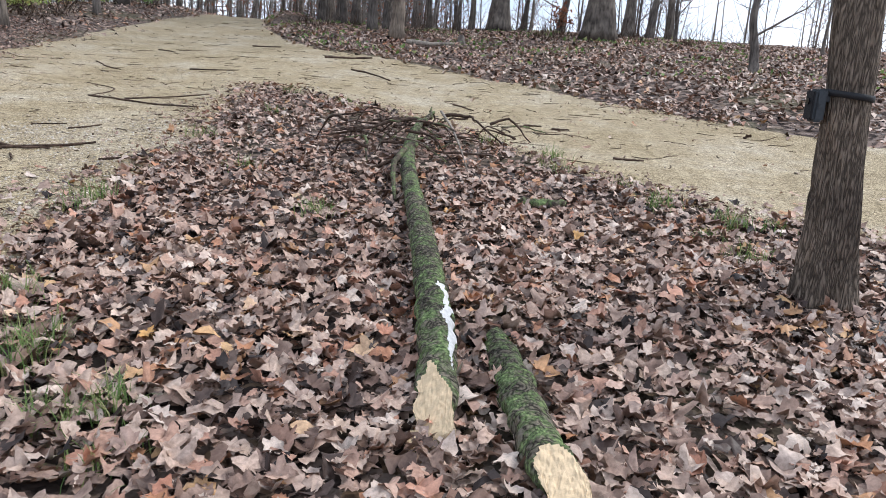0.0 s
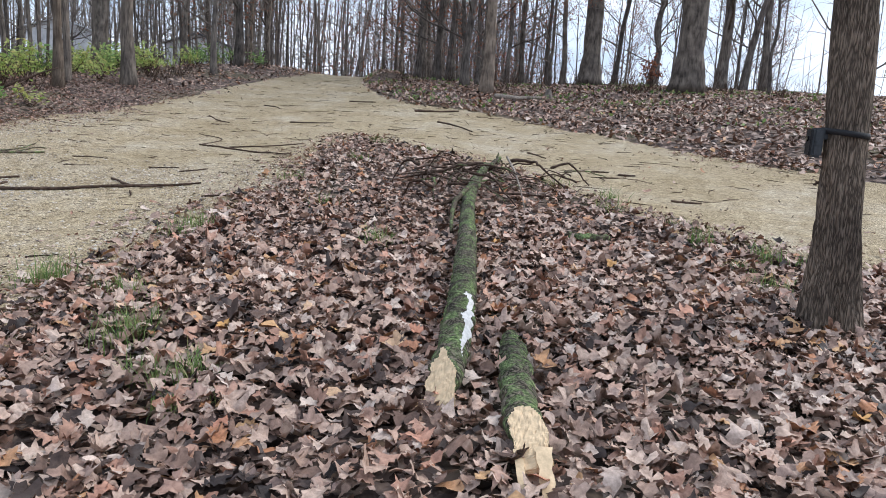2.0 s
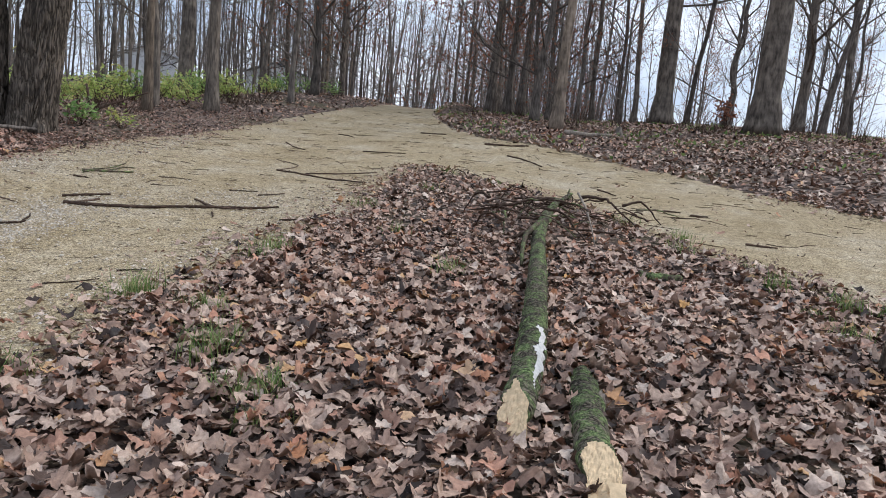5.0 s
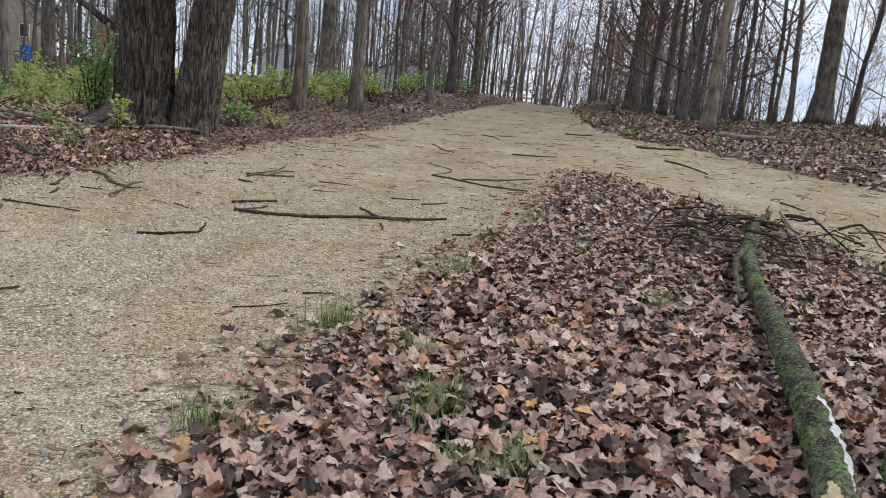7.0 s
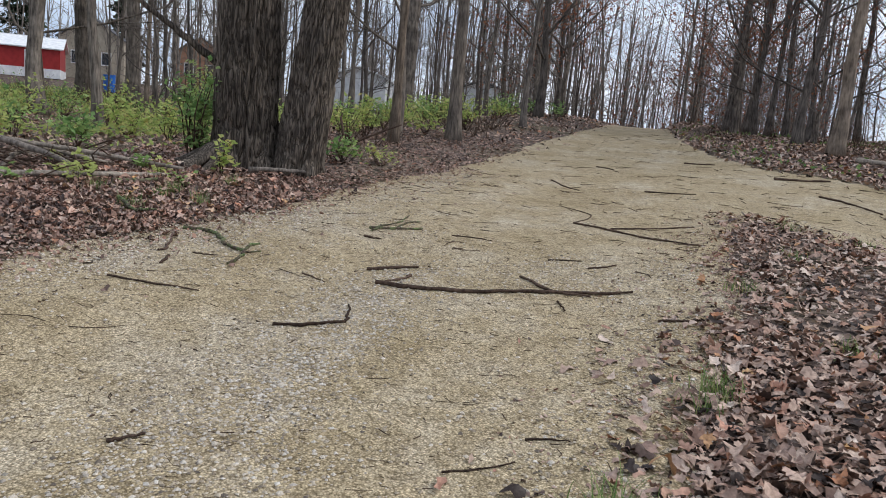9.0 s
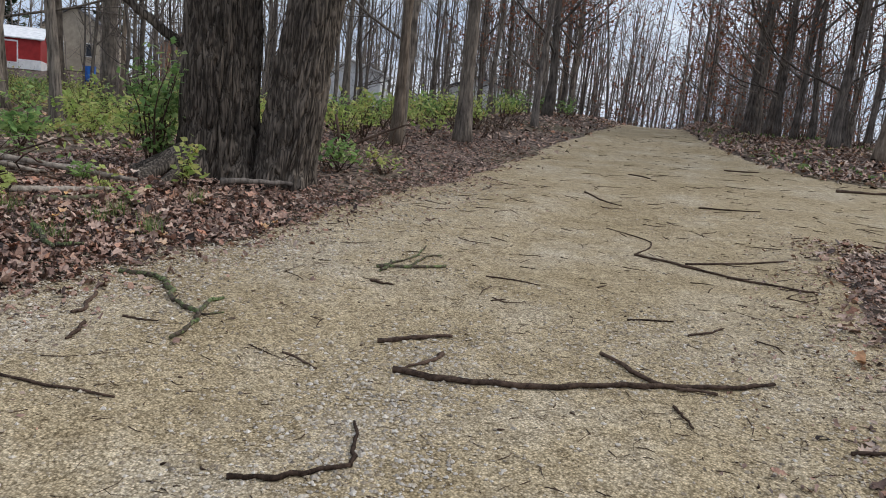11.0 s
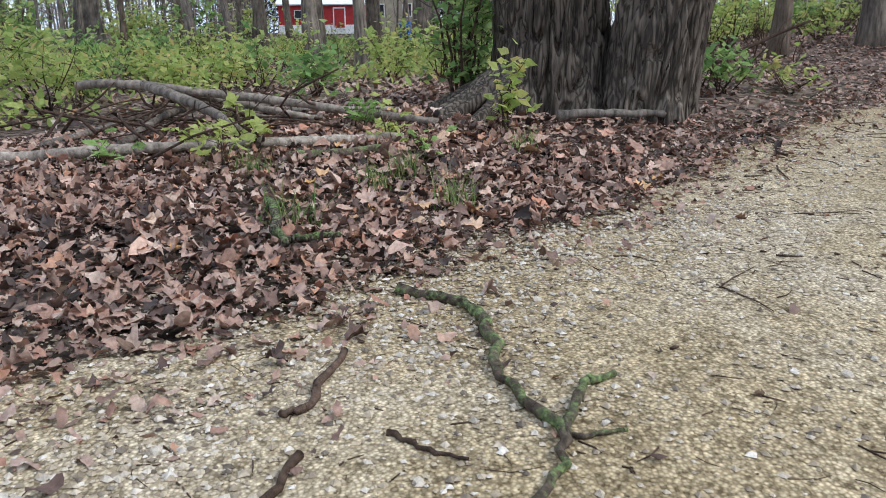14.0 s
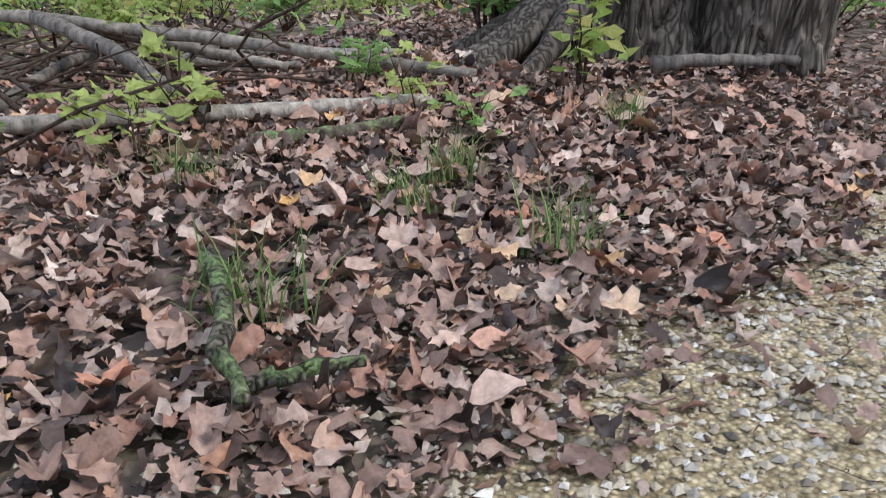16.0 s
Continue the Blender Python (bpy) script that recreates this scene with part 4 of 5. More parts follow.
def crown_limbs(starts, seed):
    r = random.Random(seed)
    out = []
    for start, radius, tall in starts:
        for k in range(9):
            a = r.uniform(0, 6.28)
            z = tall * r.uniform(0.55, 0.98)
            p = Vector(start) + Vector((0, 0, z))
            lp, lr = limb(p, (math.cos(a), math.sin(a), r.uniform(0.3, 1.0)), r.uniform(2.5, 5), radius * r.uniform(0.25, 0.4), r, 0.18, 7)
            out.append(tube(lp, lr, 7))
            for _ in range(6):
                j = r.randint(2, 6)
                tp, tr = limb(lp[j], (r.gauss(0, 1), r.gauss(0, 1), r.uniform(0, 1)), r.uniform(0.8, 2), lr[j] * 0.5 + 0.006, r, 0.25, 4)
                out.append(tube(tp, tr, 3, cap=False))
    return join(out)


GX, GY = -9.75, 10.4
great = thing("great_tree", GX, GY, floor_z(GX, GY) - 0.02, "huge old double-trunked tree with deeply furrowed bark", "tree")
for nm, (tx, ty), args in (("trunk", (-10.14, 10.19), dict(radius=0.44, tall=13, flare=0.45, lean=(0.0, 0.0), seed=1.3, depth=0.08)),
                           ("trunk", (-9.41, 10.49), dict(radius=0.36, tall=13, flare=0.26, lean=(0.11, 0.09), seed=7.7, depth=0.06)),
                           ("trunk", (-10.72, 10.3), dict(radius=0.19, tall=11, flare=0.6, lean=(0.01, 0.0), seed=4.1, sides=80, depth=0.018))):
    v, f = furrowed_trunk(**args)
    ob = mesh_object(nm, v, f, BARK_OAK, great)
    ob.matrix_basis = pose(tx - GX, ty - GY, 0)
v, f = crown_limbs([((-0.18, -0.26, 0), 0.4, 12), ((1.3, 1.2, 0), 0.3, 12), ((-0.95, -0.1, 0), 0.16, 10)], 5)
mesh_object("crown", v, f, BARK_OAK, great)
line = smooth_line([(-0.97, -0.15, 1.55), (-1.3, -0.45, 1.85), (-1.62, -0.72, 2.15), (-2.05, -1.05, 2.6), (-2.3, -1.2, 3.4)], 4, 0.012, rnd)
mesh_object("broken_limb", *tube(line, [0.07 * (1 - 0.6 * i / (len(line) - 1)) for i in range(len(line))], 8, 0.2), BARK_OAK, great, "dark dead limb hanging sideways")
line = smooth_line([(-0.62, -0.4, -0.05), (-0.6, -0.42, 0.6), (-0.58, -0.45, 1.5), (-0.56, -0.44, 3.0)], 5, 0.012, rnd)
mesh_object("dead_stem", *tube(line, [0.055 * (1 - 0.5 * i / (len(line) - 1)) for i in range(len(line))], 8, 0.25), GREYWOOD, great, "weathered grey dead stem against the trunk")
for k in range(9):
    a = rnd.uniform(2.6, 5.0)
    p0 = (-0.45 + 0.3 * math.cos(a), -0.35 + 0.3 * math.sin(a), 0.35)
    p1 = (-0.45 + 0.75 * math.cos(a), -0.35 + 0.75 * math.sin(a), 0.1)
    p2 = (-0.45 + 1.1 * math.cos(a), -0.35 + 1.1 * math.sin(a), -0.05)
    mesh_object("root", *tube(smooth_line([p0, p1, p2], 4), [0.09 - 0.006 * i for i in range(9)], 8, 0.3, k), BARK_OAK, great)
stick("fallen_limb", [(-9.42, 9.4), (-9.3, 9.7), (-9.12, 10.1), (-9.0, 10.4)], 0.04, "short barkless limb lying at the great tree's foot", mat=BARK_DARK, category="log", lift=0.05)

# ---- tree with the wildlife camera ----
RX, RY = 2.24, 4.07
snap = thing("strapped_tree", RX, RY, floor_z(RX, RY) - 0.03, "shaggy-barked tree with a black strap round it", "tree")
v, f = furrowed_trunk(0.125, 10, 0.62, (-0.07, 0.0), 2.2, 160, 130, 0.011, 3)
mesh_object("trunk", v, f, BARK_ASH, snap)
v, f = crown_limbs([((-0.5, 0, 0), 0.12, 9)], 8)
mesh_object("crown", v, f, BARK_ASH, snap)
BLACK = plain_material("black_webbing", (0.02, 0.02, 0.022), 0.6, 200.0, 0.3)
PLASTIC = plain_material("dark_grey_plastic", (0.05, 0.055, 0.06), 0.5, 60.0, 0.1)
GLASS = plain_material("black_lens", (0.01, 0.01, 0.012), 0.1, 60.0, 0.0)
SH = 1.2
scx = -0.07 * SH
band_v, band_f = [], []
for k in range(40):
    a = 2 * math.pi * k / 40
    for rr, dz in ((0.124, -0.017), (0.133, -0.017), (0.133, 0.017), (0.124, 0.017)):
        band_v.append((scx + rr * math.cos(a), rr * math.sin(a), SH + dz - 0.012 * math.cos(a)))
for k in range(40):
    for j in range(4):
        band_f.append((k * 4 + j, k * 4 + (j + 1) % 4, ((k + 1) % 40) * 4 + (j + 1) % 4, ((k + 1) % 40) * 4 + j))
strap = mesh_object("strap", band_v, band_f, BLACK)
strap.matrix_basis = pose(RX, RY, floor_z(RX, RY) - 0.03)
tagged(strap, "black webbing strap tied round the tree trunk", "strap")


def rounded_box(sx, sy, sz, r=0.01):
    bm = bmesh.new()
    bmesh.ops.create_cube(bm, size=1.0)
    bmesh.ops.scale(bm, vec=(sx, sy, sz), verts=bm.verts)
    bmesh.ops.bevel(bm, geom=list(bm.edges), offset=r, segments=2, affect="EDGES")
    return bm


def part(name, bm, mat, parent, label="", at=None):
    me = bpy.data.meshes.new(name)
    bm.to_mesh(me)
    bm.free()
    me.materials.append(mat)
    ob = new(name, me)
    ob.parent = parent
    if at:
        ob.matrix_basis = pose(*at)
    if label:
        ob["label"] = label
    return ob


trap = thing("trail_camera", RX + scx - 0.165, RY - 0.02, floor_z(RX, RY) + SH - 0.09, "dark grey wildlife camera strapped to the tree", "camera box")
part("body", rounded_box(0.06, 0.1, 0.17, 0.012), PLASTIC, trap)
part("front_cover", rounded_box(0.015, 0.085, 0.15, 0.005), BLACK, trap, "", (-0.035, 0, 0))
bm = bmesh.new()
bmesh.ops.create_cone(bm, cap_ends=True, segments=20, radius1=0.016, radius2=0.014, depth=0.012)
part("lens", bm, GLASS, trap, "black glass lens", (-0.046, 0, 0.02, 0, 90, 0))
part("latch", rounded_box(0.03, 0.008, 0.03, 0.003), PLASTIC, trap, "", (0, -0.053, 0.0))
part("mount", rounded_box(0.045, 0.05, 0.06, 0.006), PLASTIC, trap, "", (0.045, 0, 0.05))

# ---- brush pile on the bank ----
PILE = "logs of the brush pile"


def pole(points, radius, label, mat, taper=0.7, sides=10):
    """A log that leans on others: plan points with their height over the ground."""
    line = smooth_line([(x, y, floor_z(x, y) + up) for x, y, up in points], 5, radius * 0.15, rnd)
    o = line[0].copy()
    radii = [radius * (1 - (1 - taper) * i / (len(line) - 1)) * rnd.uniform(0.94, 1.06) for i in range(len(line))]
    ob = mesh_object("brush_pole", *tube([p - o for p in line], radii, sides, 0.15, rnd.random() * 9), mat)
    ob.matrix_basis = pose(*o)
    return tagged(ob, label, "log", PILE)


pole([(-11.6, 5.75, 0.06), (-11.17, 6.15, 0.06), (-10.65, 6.63, 0.065), (-10.33, 7.18, 0.065), (-10.05, 7.72, 0.065), (-9.81, 8.23, 0.06)], 0.042, "long pale smooth log lying on leaves", GREYWOOD, 0.75)
pole([(-12.7, 7.03, 0.42), (-12.3, 7.28, 0.39), (-11.71, 7.65, 0.31), (-11.03, 8.08, 0.21), (-10.43, 8.45, 0.11), (-10.0, 8.72, 0.06)], 0.04, "long grey log resting on the brush pile", GREYWOOD, 0.7)
pole([(-12.15, 7.38, 0.38), (-11.2, 7.4, 0.25), (-10.5, 7.38, 0.12)], 0.042, "dark rotting log leaning across the pile", BARK, 0.8)
pole([(-11.22, 6.82, 0.04), (-11.73, 7.38, 0.15), (-12.32, 8.02, 0.17)], 0.032, "thin dark branch leaning on the pile", BARK)
pole([(-11.9, 7.96, 0.13), (-11.45, 8.22, 0.05), (-11.1, 8.42, 0.05)], 0.03, "short grey branch in the brush pile", GREYWOOD)
pole([(-12.03, 7.56, 0.33), (-11.44, 7.97, 0.19), (-11.0, 8.28, 0.06)], 0.036, "grey branch lying along the pile", GREYWOOD)
pole([(-11.65, 6.44, 0.04), (-12.13, 6.87, 0.05), (-12.91, 7.58, 0.08)], 0.032, "thin dark branch lying behind the pale log", BARK)
pole([(-12.5, 8.4, 0.04), (-11.7, 8.7, 0.05), (-10.8, 9.0, 0.04)], 0.03, "grey branch at the back of the pile", GREYWOOD)
pole([(-9.75, 7.3, 0.05), (-9.71, 7.6, 0.05), (-9.64, 7.95, 0.05)], 0.036, "rotten mossy stick beside the pale log", MOSSY_PART)
bits = []
for k in range(60):
    x, y, a, ln = rnd.gauss(-11.7, 0.7), rnd.gauss(7.5, 0.55), rnd.uniform(0, 6.28), rnd.uniform(0.3, 1.1)
    z0, z1 = rnd.uniform(0.02, 0.12), rnd.uniform(0.04, 0.45)
    p = [(x + math.cos(a) * ln * q + rnd.uniform(-0.08, 0.08), y + math.sin(a) * ln * q + rnd.uniform(-0.08, 0.08), floor_z(x, y) + z0 + (z1 - z0) * (q + 0.5)) for q in (-0.5, -0.1, 0.2, 0.5)]
    rr = rnd.uniform(0.004, 0.016)
    bits.append(tube(p, [rr, rr * 0.9, rr * 0.7, rr * 0.4], 5))
tagged(mesh_object("brush_twigs", *join(bits), STICK), "tangled thin dead twigs in the brush pile", "twigs", kind="stuff")

# ---- grass, seedlings and shrubs ----


def tuft(x, y, blades, tall, wide, label="green grass tuft growing through fallen leaves"):
    v, f = [], []
    for _ in range(blades):
        a, ln, w = rnd.uniform(0, 6.28), tall * rnd.uniform(0.5, 1.1), rnd.uniform(0.0025, 0.005)
        bx, by = rnd.gauss(0, wide * 0.3), rnd.gauss(0, wide * 0.3)
        out = rnd.uniform(0.2, 1.0)
        k = len(v)
        c, s = math.cos(a), math.sin(a)
        for t in (0, 0.4, 0.75, 1.0):
            r, z = ln * out * t * t * 0.9, ln * (t - 0.45 * out * t * t)
            ww = w * (1 - 0.85 * t)
            v += [(bx + c * r - s * ww, by + s * r + c * ww, z), (bx + c * r + s * ww, by + s * r - c * ww, z)]
        f += [(k + 2 * i, k + 2 * i + 1, k + 2 * i + 3, k + 2 * i + 2) for i in range(3)]
    ob = mesh_object("grass_tuft", v, f, GRASS)
    ob.matrix_basis = pose(x, y, floor_z(x, y))
    return tagged(ob, label, "grass", "grass tufts", "stuff")


for x, y in ((-2.66, 3.6), (-2.6, 3.7), (-1.64, 2.94), (-1.99, 3.45), (-1.29, 2.42), (-2.43, 5.34), (2.25, 5.61), (2.07, 4.81), (1.86, 6.11), (1.21, 7.88), (-0.82, 5.18), (-1.15, 2.5), (-2.39, 2.2), (-1.62, 2.81)):
    tuft(x, y, 70, rnd.uniform(0.17, 0.27), 0.24)
for x, y in ((-1.05, 2.2), (-1.71, 6.65), (-2.44, 5.1), (-2.3, 12.0), (2.0, 5.3), (1.7, 6.8), (1.16, 7.3), (2.6, 5.7), (-1.4, 11.3), (0.6, 8.8), (-2.5, 8.1), (-2.2, 9.9)):
    tuft(x, y, 50, rnd.uniform(0.12, 0.19), 0.28)
for x, y in ((-8.59, 7.58), (-9.04, 7.43), (-9.12, 7.68), (-9.13, 8.71), (-9.64, 7.00), (-8.81, 6.73)):
    tuft(x, y, 60, rnd.uniform(0.17, 0.27), 0.2)


def plant(name, x, y, tall, wide, count, leaf, mats, label, category, stems=4, group="", low=0.25, tilt=0.5):
    """A leafy plant: stems, and a crown of many leaves with gaps."""
    top = thing(name, x, y, floor_z(x, y), label, category, group)
    pieces, tips = [], []
    for _ in range(stems):
        a = rnd.uniform(0, 6.28)
        lp, lr = limb((rnd.gauss(0, 0.04), rnd.gauss(0, 0.04), -0.02), (math.cos(a) * wide / tall * 0.6, math.sin(a) * wide / tall * 0.6, 1), tall * rnd.uniform(0.7, 1.0), 0.006 + tall * 0.006, rnd, 0.15, 6)
        pieces.append(tube(lp, lr, 5))
        tips += [p for p in lp[1:] if p.z > tall * low]
        for _ in range(5):
            j = rnd.randint(1, 5)
            tp, tr = limb(lp[j], (rnd.gauss(0, 1), rnd.gauss(0, 1), rnd.uniform(0, 0.8)), wide * rnd.uniform(0.25, 0.6), 0.003 + tall * 0.002, rnd, 0.25, 4)
            pieces.append(tube(tp, tr, 3, cap=False))
            tips += [p for p in tp[1:] if p.z > tall * low]
    if stems <= 4:
        for k in range(stems):
            mesh_object("stem", *join(pieces[6 * k : 6 * k + 6]), STICK, top)
    else:
        mesh_object("stem", *join(pieces), STICK, top)
    tips = tips or [Vector((0, 0, tall))]
    spots = np.array([tuple(rnd.choice(tips) + Vector((rnd.gauss(0, leaf * 0.7), rnd.gauss(0, leaf * 0.7), rnd.gauss(0, leaf * 0.5)))) for _ in range(count)])
    if count < 40:
        for k, spot in enumerate(spots):
            leaf_field("leaf", spot[None], [(MAPLE, OVAL, MAPLE)[k % 3]], (leaf * 0.8, leaf * 1.5), tilt * 0.7, mats, np.random.default_rng(k + int(abs(x * 100))), 0.0, top, 0.4)
        return top
    leaf_field("foliage", spots, [OVAL, SIMPLE] if leaf > 0.1 and count < 40 else [SIMPLE], (leaf * 0.8, leaf * 1.5), tilt, mats, np.random.default_rng(int(abs(x * 100) + abs(y * 10))), 0.0, top, curl=0.4)
    return top


plant("sapling", -9.5, 8.98, 0.72, 0.34, 95, 0.085, YELLOW, "young sapling with yellow-green compound leaves", "sapling", 3)
plant("seedling", -9.98, 6.95, 0.3, 0.34, 30, 0.1, YELLOW, "seedling with broad light green leaves", "seedling", 4)
plant("seedling", -10.25, 7.35, 0.36, 0.3, 26, 0.09, YELLOW, "seedling with light green leaves by the pale log", "seedling", 3)
plant("seedling", -10.52, 6.45, 0.2, 0.25, 14, 0.09, GREEN, "small green seedling beside the pale log", "seedling", 3)
plant("seedling", -10.4, 8.25, 0.32, 0.3, 30, 0.08, GREEN, "green leafy seedling among the brush pile", "seedling", 4)
plant("seedling", -9.85, 8.2, 0.28, 0.3, 26, 0.08, YELLOW, "low yellow-green seedling in fallen leaves", "seedling", 4)
plant("seedling", -9.4, 8.05, 0.22, 0.2, 14, 0.07, GREEN, "small green seedling in fallen leaves", "seedling", 3)
plant("seedling", -11.6, 7.9, 0.45, 0.3, 20, 0.08, YELLOW, "light green seedling rising through the brush pile", "seedling", 3)
plant("seedling", -11.9, 8.6, 0.42, 0.35, 24, 0.08, GREEN, "green seedling behind the brush pile", "seedling", 3)
plant("shrub", -9.55, 12.1, 0.5, 0.7, 150, 0.1, GREEN, "low green leafy shrub beside the great tree", "shrub", 7)
plant("shrub", -9.2, 12.7, 0.35, 0.6, 70, 0.09, YELLOW, "low yellow-green shrub on the bank", "shrub", 5)
plant("vine_shrub", -10.9, 9.8, 1.9, 0.6, 480, 0.09, GREEN, "dense green vine shrub against the great tree", "shrub", 9, low=0.05)
plant("vine_shrub", -11.25, 10.3, 1.5, 0.7, 420, 0.1, GREEN, "green climbing shrub behind the great tree", "shrub", 7, low=0.05)
plant("shrub", -11.2, 14.6, 1.0, 0.8, 200, 0.09, YELLOW, "yellow-green shrub among trunks by the trail", "shrub", 7)
plant("shrub", -11.8, 16.3, 1.1, 0.9, 240, 0.1, YELLOW, "bright yellow-green shrub among trunks", "shrub", 7)
UNDER = "shrubs of the understory"
for x, y, h in ((-15.6, 6.6, 1.0), (-16.8, 5.6, 1.3), (-18.0, 6.9, 1.2), (-17.2, 8.4, 0.9), (-18.8, 11.7, 1.0), (-19.2, 10.2, 0.8), (-22.0, 14.5, 1.2), (-22.8, 18.3, 1.3), (-24.2, 23.9, 1.3), (-18.9, 8.7, 0.9), (-20.3, 9.9, 1.1), (-23.8, 12.5, 1.2), (-16.3, 13.3, 0.9), (-14.6, 12.9, 1.0), (-13.6, 14.6, 0.9), (-15.0, 17.5, 1.2), (-14.9, 5.4, 1.0), (-15.9, 7.6, 1.2), (-17.4, 7.2, 1.4), (-16.4, 4.6, 1.3), (-18.6, 5.4, 1.5), (-19.6, 7.8, 1.3), (-15.2, 9.0, 0.6), (-14.6, 10.6, 0.7), (-16.9, 10.4, 0.8), (-20.8, 12.0, 1.2)):
    plant("shrub", x, y, h, h * 1.3, 230, 0.12, rnd.choice((YELLOW, YELLOW, YELLOW, GREEN)), "yellow-green autumn shrub in the woodland understory", "shrub", 7, UNDER)
grow = random.Random(19)
made = 0
while made < 80:
    x, y = grow.uniform(-36, -13.2), grow.uniform(3, 34)
    if trail_depth(x, y) > -3.2 or math.hypot(x + 12, y - 8) < 2.4:
        continue
    h = grow.uniform(0.35, 1.05)
    plant("shrub", x, y, h, h * 1.5, 120, 0.12, grow.choice((YELLOW, YELLOW, YELLOW, GREEN)), "leafy yellow-green shrub in the woodland understory", "shrub", 6, UNDER)
    made += 1
made = 0
while made < 26:
    x, y = grow.uniform(-58, -30), grow.uniform(4, 34)
    h = grow.uniform(1.2, 2.8)
    if yard_view(x, y):
        continue
    plant("shrub", x, y, h, h * 0.9, 200, 0.2, grow.choice((YELLOW, YELLOW, GREEN)), "tall yellow-green shrub deep in the wood", "shrub", 7, UNDER)
    made += 1
made = 0
while made < 24:
    x, y = grow.uniform(-16, -11.2), grow.uniform(17, 36)
    if trail_depth(x, y) > -1.5:
        continue
    plant("shrub", x, y, grow.uniform(0.5, 1.1), 1.0, 150, 0.11, grow.choice((YELLOW, YELLOW, GREEN)), "low green shrub by the rising trail", "shrub", 6, UNDER)
    made += 1

# low herbs and weeds over the left woodland floor
herbs = scatter(rng, -40, -12.5, 3, 32, 60, lambda x, y: 0.0 if trail_depth(x, y) > -3 or math.hypot(x + 12, y - 8) < 1.8 else max(0.0, 0.3 + 1.6 * noise.noise((x * 0.25, y * 0.25, 3))))
herbs[:, 2] += rng.uniform(0.02, 0.28, len(herbs))
tagged(leaf_field("herb_layer", herbs, [OVAL, SIMPLE], (0.07, 0.17), 0.6, YELLOW, rng, 0.05, None, 0.5), "yellow-green low weeds on the woodland floor", "weeds", kind="stuff")
verge = scatter(rng, -9, 12, 16, 36, 22, lambda x, y: 0.0 if y < lerp(x, FAR_EDGE) + 0.3 else max(0.0, 0.1 + noise.noise((x * 0.4, y * 0.4, 8))))
verge[:, 2] += rng.uniform(0.01, 0.1, len(verge))
tagged(leaf_field("verge_weeds", verge, [SIMPLE], (0.06, 0.16), 0.8, GRASS, rng, 0.03, None, 0.5), "sparse green weeds along the trail verge", "weeds", kind="stuff")

plant("sapling", 4.6, 31.0, 1.5, 1.0, 200, 0.13, RUST, "young tree keeping its orange-brown leaves", "sapling", 5)
stump = thing("stump", 0.55, 24.7, floor_z(0.55, 24.7), "low rotten reddish-brown stump beside a pale log", "stump")
v, f = furrowed_trunk(0.17, 0.42, 0.3, (0, 0), 3.0, 40, 12, 0.02, 4)
mesh_object("body", v, f, BARK, stump)
pole([(-10.6, 13.6, 0.05), (-10.2, 14.0, 0.35), (-9.8, 14.5, 0.62)], 0.03, "dark dead branch sticking up from the bank", STICK, 0.5, 7)
pole([(-10.9, 13.9, 0.6), (-10.65, 13.7, 0.2), (-10.5, 13.6, 0.05)], 0.025, "dark broken branch leaning out of the bank", STICK, 0.8, 7)

# ---- undergrowth and the far wood ----


def thicket(count, x0, x1, y0, y1, tall, test):
    bits = []
    while len(bits) < count * 10:
        x, y = grow.uniform(x0, x1), grow.uniform(y0, y1)
        if trail_depth(x, y) > -1.5 or not test(x, y):
            continue
        z = floor_z(x, y)
        for _ in range(10):
            a, h = grow.uniform(0, 6.28), tall * grow.uniform(0.4, 1.2)
            lp, lr = limb((x + grow.gauss(0, 0.15), y + grow.gauss(0, 0.15), z), (math.cos(a) * 0.7, math.sin(a) * 0.7, 1), h, 0.012, grow, 0.25, 4)
            bits.append(tube(lp, lr, 3, cap=False))
    return join(bits)


v, f = join([thicket(70, -8, 24, 26, 42, 1.1, lambda x, y: y > 24 + 0.1 * abs(x)), thicket(60, -40, -12, 12, 50, 1.3, lambda x, y: y > 8 - x * 0.3), thicket(22, -13, -9.5, 11.5, 24, 0.8, lambda x, y: True)])
tagged(mesh_object("undergrowth", v, f, STICK), "bare brown brush under the trees", "brush", kind="stuff")

bits, tips = [], []
for k in range(900):
    a, far = (radians(grow.uniform(18, 62)), grow.uniform(60, 125)) if k >= 680 else (radians(grow.uniform(-42, 78)), grow.uniform(62, 120)) if k < 400 else ((radians(grow.uniform(-2, 26)), grow.uniform(52, 95)) if k < 560 else (radians(grow.uniform(50, 88)), grow.uniform(45, 95)))
    x, y = -3 - math.sin(a) * far, math.cos(a) * far
    if yard_view(x, y) and far < 86 or a < radians(-4) and k % 3:
        continue
    z, h, r0 = floor_z(x, y), grow.uniform(9, 18), grow.uniform(0.04, 0.13)
    lp, lr = limb((x, y, z - 0.3), (grow.gauss(0.03, 0.07), grow.gauss(0, 0.06), 1), h, r0, grow, 0.04, 5)
    bits.append(tube(lp, lr, 5, cap=False))
    for _ in range(13):
        j = min(grow.randint(1, 5), grow.randint(1, 5))
        p = lp[j] - (lp[j] - lp[j - 1]) * grow.random()
        b = grow.uniform(0, 6.28)
        tp, tr = limb(p, (math.cos(b), math.sin(b), grow.uniform(0.1, 1.0)), grow.uniform(1.5, 4.0), 0.035, grow, 0.25, 3)
        bits.append(tube(tp, tr, 3, cap=False))
        tips += tp[1:]
# these trunks get their haze from the bark colour, not from the air
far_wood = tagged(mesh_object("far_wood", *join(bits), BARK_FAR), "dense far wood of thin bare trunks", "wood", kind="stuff")
